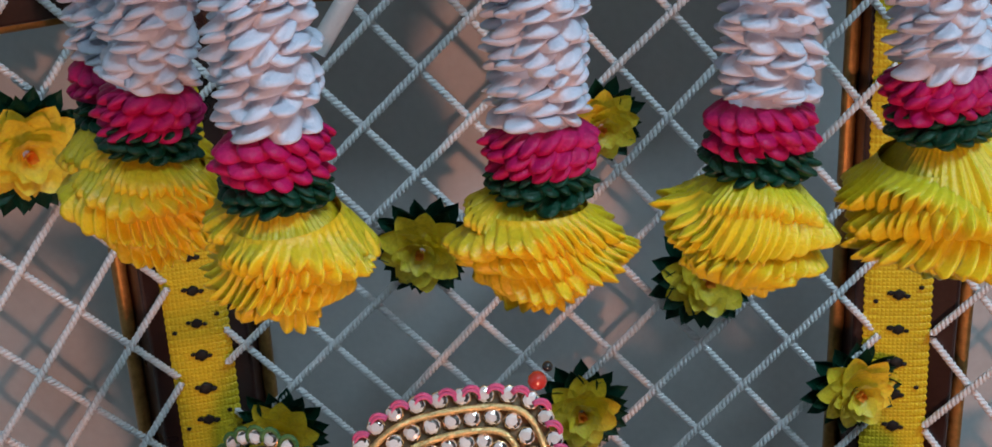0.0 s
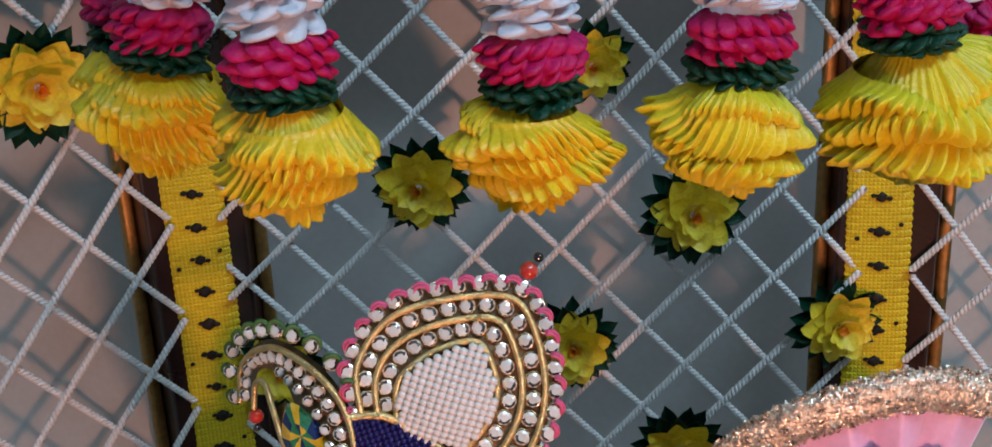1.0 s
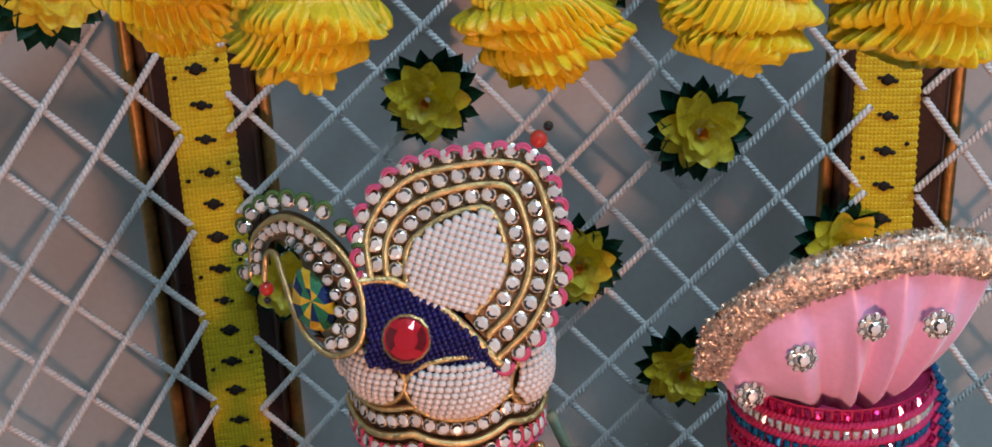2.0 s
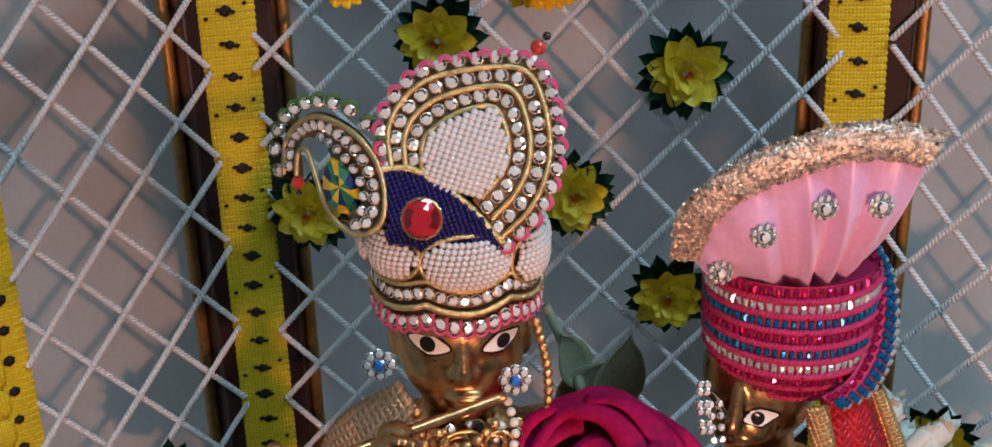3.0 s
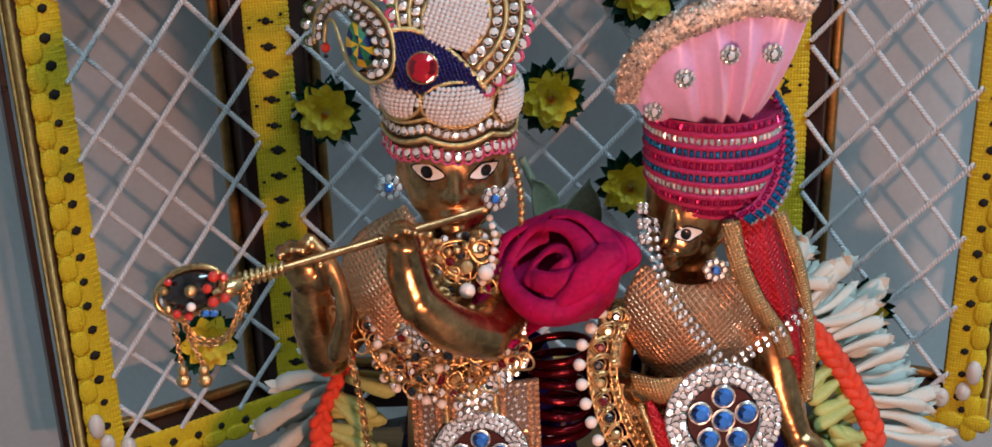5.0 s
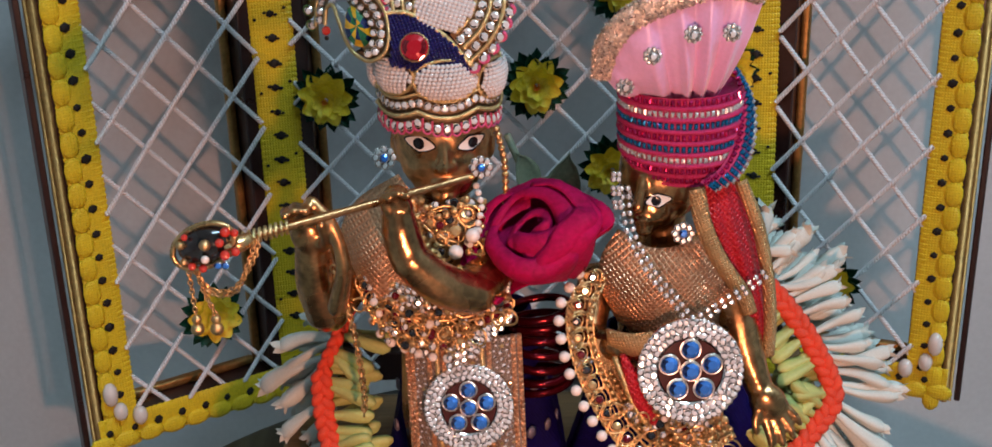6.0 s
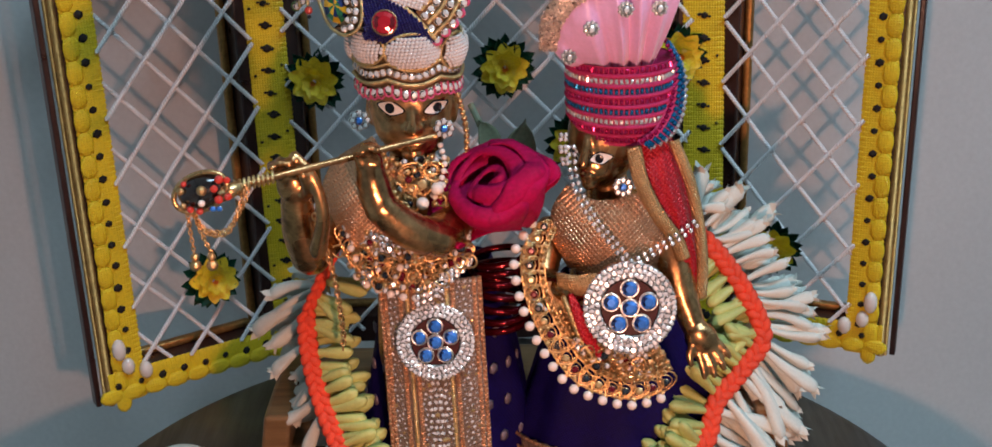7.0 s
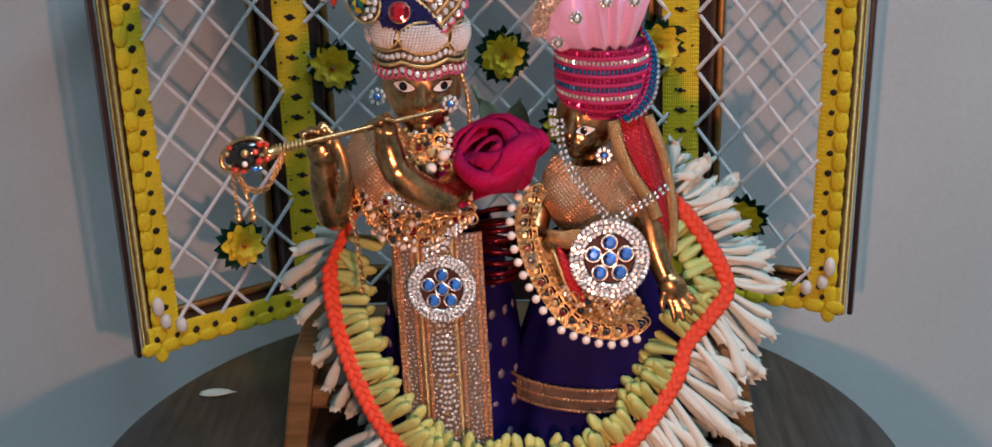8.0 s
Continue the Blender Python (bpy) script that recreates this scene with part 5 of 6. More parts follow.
def filigree(name, label, outer, inner, count, pearl_r, gems, toward=(0, -1, 0.25), rows=True):
    """A collar between two lines: pearls on the outer, gold beads on the inner, stones in wire leaves between."""
    t = thing(name, label, "necklace")
    o, i_ = spline(outer, count), spline(inner, count)
    bm = bmesh.new()
    turn = facing(toward)
    for k, (p, q) in enumerate(zip(o, i_)):
        piece("pearl", PEARL_BALL, t, at_size(p, pearl_r))
        leaf = bmesh.new()
        leaf_loop(leaf, p.lerp(q, 0.22), q - p, (q - p).length * 0.62, toward, 0.00036)
        leaf_loop(leaf, p.lerp(q, 0.30), q - p, (q - p).length * 0.40, toward, 0.00026)
        part("wire_leaf", leaf, JEWELGOLD, t)
        piece("stone", gems[k % len(gems)], t, at_size(p.lerp(q, 0.50) + Vector((0, -0.0005, 0)), 0.00125, turn))
        piece("gold_bead", GOLD_BALL, t, at_size(p.lerp(q, 0.17), 0.0008))
        piece("gold_bead", GOLD_BALL, t, at_size(p.lerp(q, 0.92), 0.0009))
        if k:
            pm, qm = (p + o[k - 1]) / 2, (q + i_[k - 1]) / 2
            piece("gold_bead", GOLD_BALL, t, at_size(pm.lerp(qm, 0.26), 0.0010))
            piece("gold_bead", GOLD_BALL, t, at_size(pm.lerp(qm, 0.90), 0.0009))
            piece("gold_bead", GOLD_BALL, t, at_size(pm.lerp(qm, 0.60), 0.0007))
    for s in (0.22, 0.82, 1.0):
        tube(bm, [p.lerp(q, s) for p, q in zip(spline(outer, 60), spline(inner, 60))], 0.00034, 6)
    part("wirework", bm, JEWELGOLD, t, "gold wire leaf filigree")
    return t


PEARLS_R = [(0.0267, 0.165, 0.1146), (0.0209, 0.158, 0.1079), (0.0211, 0.154, 0.0979), (0.0240, 0.151, 0.0869), (0.0292, 0.149, 0.0757), (0.0374, 0.147, 0.0639), (0.0483, 0.147, 0.0580), (0.0592, 0.149, 0.0546), (0.0687, 0.152, 0.0554)]
INNER_R = [(0.0346, 0.166, 0.1121), (0.0308, 0.160, 0.1049), (0.0310, 0.157, 0.0963), (0.0340, 0.154, 0.0872), (0.0395, 0.152, 0.0773), (0.0462, 0.150, 0.0698), (0.0542, 0.150, 0.0653), (0.0635, 0.152, 0.0641), (0.0717, 0.154, 0.0667)]
filigree("pearl_collar", "long gold filigree collar edged with pearls on the second figure", PEARLS_R, INNER_R, 19, 0.0017, (DARK_GEM, GOLD_GEM, RUBY_GEM))
# inner rows of the same necklace
rows_r = thing("bead_necklace", "rows of gold and crystal beads inside the pearl collar", "necklace")
c = Vector((0.0577, 0.158, 0.0899))
for s, me, r, step in ((0.16, GOLD_BALL, 0.00100, 0.0023), (0.27, GOLD_BALL, 0.00085, 0.0021), (0.40, PEARL_BALL, 0.00085, 0.0022), (0.50, GOLD_BALL, 0.00080, 0.0021), (0.06, GOLD_BALL, 0.00090, 0.0021), (0.60, PEARL_BALL, 0.00075, 0.0021)):
    bead_chain(rows_r, "bead", [Vector(p).lerp(c, s) for p in INNER_R[3:]], me, r, step)
bm = bmesh.new()
grid(bm, [[p.lerp(c, f) + Vector((0, 0.0022 + 0.002 * f, 0)) for p in spline([Vector(q) for q in INNER_R[2:]], 40)] for f in (-0.1, 0.2, 0.5, 0.8)])
part("backing_cloth", bm, GOLDCLOTH, rows_r, "gold tissue backing")
for s, k in ((0.20, 0), (0.34, 3)):
    for i, p in enumerate(spline([Vector(p).lerp(c, s) + Vector((0, -0.0005, 0)) for p in INNER_R[3:]], 9)):
        piece("stone", (RUBY_GEM, DARK_GEM, GOLD_GEM)[(i + k) % 3], rows_r, at_size(p, 0.00105, facing((0, -1, 0.3))))

BIB_O = [(-0.0351, 0.160, 0.1075), (-0.0306, 0.156, 0.1001), (-0.0239, 0.154, 0.0969), (-0.0176, 0.153, 0.0950), (-0.0112, 0.152, 0.0946), (-0.0051, 0.152, 0.0974), (0.0007, 0.153, 0.1024), (0.0056, 0.155, 0.1056)]
BIB_I = [(-0.0343, 0.161, 0.1196), (-0.0304, 0.158, 0.1135), (-0.0247, 0.156, 0.1098), (-0.0180, 0.155, 0.1081), (-0.0102, 0.155, 0.1079), (-0.0046, 0.155, 0.1095), (0.0010, 0.156, 0.1109), (0.0058, 0.157, 0.1124)]
filigree("waist_collar", "gold filigree waist collar with dark stones and pearl drops", BIB_O, BIB_I, 13, 0.0014, (RUBY_GEM, DARK_GEM, RUBY_GEM, GOLD_GEM))
strass = thing("sash", "dense rows of silver crystals draped across the flute figure's waist", "sash")
for s in (0.95, 1.10, 1.25, 1.40):
    line = spline([Vector(p).lerp(Vector(q), s) + Vector((0, 0.001 * (s - 0.9), 0)) for p, q in zip(BIB_O[1:], BIB_I[1:])], 21)
    for i, p in enumerate(line):
        piece("crystal", SILVER_GEM, strass, at_size(p, 0.00085, facing((0.1 * math.sin(i), -1, 0.3)) @ Euler((0, i * 0.4, 0)).to_matrix()))
for s in (0.22, 0.05, -0.12):
    line = spline([Vector(p).lerp(Vector(q), s) + Vector((0, -0.0012, 0)) for p, q in zip(BIB_O[4:], BIB_I[4:])], 10)
    for i, p in enumerate(line):
        piece("crystal", SILVER_GEM, strass, at_size(p, 0.00090, facing((0.1 * math.sin(i), -1, 0.3)) @ Euler((0, i * 0.4, 0)).to_matrix()))

# jewels crowded over the waist, between the collar and the crossed arm
rnd = random.Random(31)
JEWELS = ((GOLD_BALL, 0.0010), (GOLD_BALL, 0.0009), (GOLD_BALL, 0.0012), (SILVER_GEM, 0.0010), (SILVER_GEM, 0.0009), (SILVER_GEM, 0.0010), (PEARL_BALL, 0.0012), (RUBY_GEM, 0.0011), (DARK_GEM, 0.0013), (GOLD_GEM, 0.0010))


def crowded(name, label, low, high, rows, cols, start, end, forward=0.0010):
    """Beads and set stones strewn between two lines and past them."""
    t = thing(name, label, "jewellery")
    lo, hi = spline(low, cols), spline(high, cols)
    for j in range(rows):
        f = start + (end - start) * j / (rows - 1)
        for p, q in zip(lo, hi):
            me, r = JEWELS[rnd.randrange(len(JEWELS))]
            if rnd.random() < 0.18:
                continue
            at = p.lerp(q, f) + Vector((rnd.uniform(-1, 1) * 0.0008, -forward + rnd.uniform(-1, 1) * 0.0008, rnd.uniform(-1, 1) * 0.0008))
            piece("jewel", me, t, at_size(at, r * rnd.uniform(0.85, 1.15), facing((rnd.uniform(-0.3, 0.3), -1, rnd.uniform(0, 0.5)))))
    for k in range(cols):
        a, b = lo[k], hi[k]
        bm = bmesh.new()
        leaf_loop(bm, a.lerp(b, rnd.uniform(0.1, 0.9)) + Vector((0, -0.0016, 0)), (rnd.uniform(-1, 1), -0.1, rnd.uniform(-1, 1)), rnd.uniform(0.004, 0.006), (0, -1, 0.2), 0.00034)
        part("wire_loop", bm, JEWELGOLD, t)
    return t


crowded("waist_jewels", "crowded gold beads, pearls and stones on the flute figure's waist", BIB_O, BIB_I, 7, 19, 0.10, 1.45)
crowded("chest_jewels", "crowded gold beads and stones under the flute figure's chin", [(-0.0225, 0.1615, 0.1215), (-0.0150, 0.1600, 0.1195), (-0.0070, 0.1600, 0.1200), (0.0005, 0.1620, 0.1240)], [(-0.0205, 0.1640, 0.1370), (-0.0150, 0.1625, 0.1380), (-0.0070, 0.1625, 0.1380), (-0.0010, 0.1640, 0.1380)], 7, 9, 0.0, 1.0, -0.0010)
crowded("collar_jewels", "crowded gold and crystal beads below the round medallion", [INNER_R[k] for k in (4, 5, 6, 7)], [(0.0440, 0.152, 0.0800), (0.0500, 0.1505, 0.0755), (0.0570, 0.1505, 0.0735), (0.0660, 0.153, 0.0760)], 4, 12, 0.1, 0.95)

# filigree and pearls at the throat of the flute figure
throat = thing("throat_necklace", "gold wire throat necklace with two pearls and dark stones", "necklace")
nrm = (0, -1, 0.2)
for p, d, size in (((-0.0160, 0.1610, 0.1360), (1, 0, -0.35), 0.0085), ((-0.0140, 0.1605, 0.1305), (1, 0, 0.15), 0.0085), ((-0.0175, 0.1610, 0.1265), (1, 0, -0.3), 0.0085), ((-0.0080, 0.1605, 0.1375), (0.8, 0, -0.5), 0.0070), ((-0.0195, 0.1620, 0.1320), (0.5, 0, -0.8), 0.0070)):
    for q, s, wire in ((Vector(p), size, 0.00042), (Vector(p) + Vector(d) * 0.001, size * 0.6, 0.0003)):
        bm = bmesh.new()
        leaf_loop(bm, q, d, s, nrm, wire)
        part("wire_leaf", bm, JEWELGOLD, throat)
for p, me, r in (((-0.0100, 0.1600, 0.1345), DARK_GEM, 0.0013), ((-0.0085, 0.1595, 0.1312), GOLD_GEM, 0.0016), ((-0.0128, 0.1598, 0.1328), RUBY_GEM, 0.0012), ((-0.0130, 0.1600, 0.1245), DARK_GEM, 0.0013), ((-0.0155, 0.1605, 0.1335), GOLD_GEM, 0.0010)):
    piece("stone", me, throat, at_size(p, r, facing(nrm)))
for p in ((-0.0036, 0.1585, 0.1300), (-0.0085, 0.1580, 0.1252)):
    piece("pearl", PEARL_BALL, throat, at_size(p, 0.0022))
for pts, me, r, st in (([(-0.0024, 0.166, 0.1421), (-0.0010, 0.162, 0.1378), (-0.0020, 0.160, 0.1332), (-0.0045, 0.159, 0.1270)], PEARL_BALL, 0.0010, 0.0021),
                       ([(-0.0210, 0.166, 0.1400), (-0.0190, 0.162, 0.1330), (-0.0170, 0.160, 0.1270), (-0.0120, 0.159, 0.1220)], GOLD_BALL, 0.0011, 0.0022),
                       ([(-0.0180, 0.163, 0.1390), (-0.0140, 0.160, 0.1355), (-0.0090, 0.159, 0.1370), (-0.0050, 0.161, 0.1400)], GOLD_BALL, 0.0011, 0.0023)):
    bead_chain(throat, "bead", pts, me, r, st)
hair = thing("side_chain", "gold bead chain hanging behind the crown's band", "chain")
bead_chain(hair, "bead", [(0.0037, 0.172, 0.1570), (0.0058, 0.172, 0.1465), (0.0056, 0.170, 0.1354), (0.0035, 0.168, 0.1240)], GOLD_BALL, 0.0011, 0.0019)
wrist = thing("wrist_chain", "thin gold chain hanging from the flute figure's wrist", "chain")
link_chain(wrist, [(-0.0417, 0.146, 0.1261), (-0.0381, 0.146, 0.1110), (-0.0368, 0.148, 0.0985), (-0.0361, 0.149, 0.0852), (-0.0365, 0.149, 0.0789)], 0.0011)


def earring(p, r, name="ear_stud"):
    t = thing(name, "flower-shaped crystal ear stud with a blue centre", "earring", p, "crystal ear studs")
    turn = facing((-0.1, -1, 0.15))
    piece("blue_stone", BLUE_GEM, t, at_size((0, -0.0004, 0), r * 0.36, turn))
    for k in range(8):
        a = 6.28318 * k / 8
        piece("crystal", SILVER_GEM, t, at_size((r * 0.70 * math.cos(a), 0, r * 0.70 * math.sin(a)), r * 0.30, turn))


earring((-0.0280, 0.1655, 0.1514), 0.0035)
earring((-0.0008, 0.1630, 0.1488), 0.0034)
earring((0.0566, 0.1650, 0.1267), 0.0034)


def medallion(p, r, label, tilt):
    t = thing("medallion", label, "medallion", p, "crystal medallions")
    turn = facing((0, -1, tilt))
    bm = bmesh.new()
    rows = []
    for q, y in ((0.0, -0.0004), (0.64, -0.0004), (0.66, -0.0012), (1.02, -0.0012), (1.04, 0.0008), (0.0, 0.0008)):
        rows.append([turn @ Vector((q * r * math.cos(a), y, q * r * math.sin(a))) for a in (6.28318 * k / 40 for k in range(40))])
    grid(bm, rows, True)
    part("plate", bm, [SILVER], t, "silver plate")
    bm = bmesh.new()
    rows = [[turn @ Vector((q * r * math.cos(a), -0.0008, q * r * math.sin(a))) for a in (6.28318 * k / 40 for k in range(40))] for q in (0.02, 0.3, 0.62)]
    grid(bm, rows, True)
    part("dark_ground", bm, PLUM, t, "dark plum ground")
    for ring, n, s in ((0.96, 46, 0.064), (0.84, 40, 0.064), (0.72, 34, 0.064)):
        for k in range(n):
            a = 6.28318 * (k + 0.5 * (ring < 0.9) + 0.16 * math.sin(k * 5.3)) / n
            piece("crystal", SILVER_GEM, t, at_size(turn @ Vector((ring * r * math.cos(a), -0.0012, ring * r * math.sin(a))), s * r * 1.12, turn @ Euler((0.12 * math.sin(k * 2.1), k * 0.7, 0)).to_matrix()))
    spots = [(0, 0)] + [(0.43 * math.cos(radians(90 + 72 * k)), 0.43 * math.sin(radians(90 + 72 * k))) for k in range(5)]
    for u, v in spots:
        st = piece("blue_stone", BLUE_GEM, t, at_size(turn @ Vector((u * r, -0.0014, v * r)), r * 0.172, turn))
        bm = bmesh.new()
        tube(bm, [turn @ Vector(((u + 0.200 * math.cos(a)) * r, -0.0016, (v + 0.200 * math.sin(a)) * r)) for a in (6.28318 * k / 18 for k in range(19))], r * 0.020, 6, caps=False)
        part("stone_rim", bm, SILVER, t)
    return t


medallion((-0.0061, 0.1515, 0.0790), 0.0127, "oval crystal medallion with six blue stones on the jewelled panel", 0.2)
medallion((0.0577, 0.1500, 0.0905), 0.0148, "round crystal medallion with six blue stones on a crystal chain", 0.25)
pend = thing("crystal_pendant", "small hanging crystal pendant under the round medallion", "pendant")
for j, n in enumerate((5, 6, 5, 4, 3)):
    for k in range(n):
        piece("crystal", SILVER_GEM, pend, at_size((0.0577 + (k - (n - 1) / 2) * 0.0021, 0.1500 + 0.0003 * j, 0.0742 - 0.0017 * j), 0.0009, facing((0, -1, 0.3))))
chain = thing("crystal_chain", "double row crystal chain crossing the second figure's chest", "necklace")
for pts in ([(0.0398, 0.167, 0.1400), (0.0404, 0.163, 0.1320), (0.0424, 0.160, 0.1256), (0.0468, 0.1580, 0.1178), (0.0522, 0.1560, 0.1113), (0.0577, 0.1535, 0.1048)],
            [(0.0804, 0.165, 0.1131), (0.0739, 0.161, 0.1099), (0.0668, 0.157, 0.1074), (0.0611, 0.1535, 0.1054)]):
    for off in (-0.0009, 0.0009):
        line = spline(pts, int(length(spline(pts, 30)) / 0.0022))
        for i, (p, (tg, a, b)) in enumerate(zip(line, frames_of(line))):
            q = p + tg.cross(Vector((0, -1, 0.3))).normalized() * off
            piece("crystal", SILVER_GEM, chain, at_size(q, 0.00076, facing((0.25 * math.sin(i * 2), -1, 0.3))))
edge_r = thing("crystal_edging", "cluster of crystals edging the second figure's cheek", "trim")
for i, p in enumerate(spline([(0.0375, 0.168, 0.1440), (0.0372, 0.166, 0.1400), (0.0378, 0.164, 0.1350)], 6)):
    for d in (-0.0012, 0.0012):
        piece("crystal", SILVER_GEM, edge_r, at_size(p + Vector((0.6 * d, 0, 0.0006 * (i % 2))), 0.00080, facing((-0.2, -1, 0.2))))
red_band = thing("red_bead_band", "red beaded band with gold piping beside the medallion", "trim")
bm = bmesh.new()
line = spline([(0.0385, 0.153, 0.0943), (0.0410, 0.1515, 0.0880), (0.0440, 0.1505, 0.0800), (0.0494, 0.1500, 0.0715)], 26)
tube(bm, line, lambda s: 0.0024 * math.sin(math.pi * (0.12 + 0.76 * s)), 10)
part("band", bm, REDCLOTH, red_band)
bm = bmesh.new()
twisted(bm, [p + Vector((-0.0022, -0.0003, -0.0008)) for p in line], 0.0009, 0.0014, 2, 5, 6)
part("piping", bm, GOLD, red_band)
cuff = drape("gold_cuff", [[(0.0340, 0.158, 0.1000), (0.0400, 0.1530, 0.1010), (0.0470, 0.1520, 0.1020)], [(0.0345, 0.157, 0.0965), (0.0405, 0.1515, 0.0975), (0.0475, 0.1505, 0.0985)], [(0.0350, 0.158, 0.0925), (0.0410, 0.1530, 0.0935), (0.0480, 0.1520, 0.0945)]], GOLDCLOTH, "dull gold cloth cuff on the bent arm", 0.0006, 12, 8)
# simple rings added in place of dark red foil between the figures
bangles = thing("red_foil_rings", "stack of shiny dark red rings in place of red foil between the figures", "bangles")
for k in range(7):
    bm = bmesh.new()
    z = 0.1000 - 0.0040 * k
    tube(bm, [Vector((0.0150 + 0.0095 * math.cos(a), 0.1720 + 0.0080 * math.sin(a), z + 0.0012 * math.cos(a + k))) for a in (6.28318 * q / 28 for q in range(29))], 0.0013, 8, caps=False)
    part("foil_ring", bm, REDFOIL, bangles)


# ---- jewelled front panel ----
def jewelled_panel():
    t = thing("jewelled_panel", "long jewelled front panel with crystal columns and copper piping", "panel", (0, 0, 0))
    z0, z1 = TABLE_Z + 0.003, 0.1000

    def at(u, z, out=0.0):
        """u across from 0 to 1."""
        s = (z1 - z) / (z1 - z0)
        x = (-0.0242 + 0.0022 * s) + u * (0.0336 + 0.0005 * s)
        return Vector((x, 0.1565 - 0.0025 * math.sin(math.pi * u) - 0.007 * s * s - out + 0.0004 * math.sin(9 * s + 3 * u), z))
    bm = bmesh.new()
    grid(bm, [[at(u / 16, z1 + (z0 - z1) * j / 30) for u in range(17)] for j in range(31)])
    ob = part("backing_cloth", bm, SILVERCLOTH, t, "dull grey tissue backing cloth")
    so = ob.modifiers.new("thick", "SOLIDIFY")
    so.thickness = 0.0008
    for u in (0.01, 0.05, 0.20, 0.27, 0.33, 0.66, 0.72, 0.93, 0.985):
        bm = bmesh.new()
        twisted(bm, [at(u, z1 + (z0 - z1) * j / 30, 0.0006) for j in range(31)], 0.00078, 0.0013, 2, 5, 6)
        part("piping", bm, GOLD if u in (0.27, 0.66) else COPPERCLOTH, t, "copper coil piping")
    for u, r in ((0.095, 0.00078), (0.150, 0.00074), (0.375, 0.00080), (0.430, 0.00095), (0.480, 0.00100), (0.530, 0.00100), (0.580, 0.00095), (0.630, 0.00080), (0.770, 0.00074), (0.825, 0.00086), (0.880, 0.00074)):
        n = int(0.084 / r / 1.9)
        for j in range(n):
            p = at(u + 0.014 * math.sin(j * 1.7 + u * 9), z1 + (z0 - z1) * (j + 0.5) / n, 0.0004)
            piece("crystal", (GOLD_GEM if (j * 7 + int(u * 100)) % 11 == 1 else CRYSTAL_GEM), t, at_size(p, r, facing((0.12 * math.sin(j * 1.9), -1, 0.25 + 0.1 * math.cos(j * 2.3))) @ Euler((0, j, 0)).to_matrix()))
    return t


jewelled_panel()


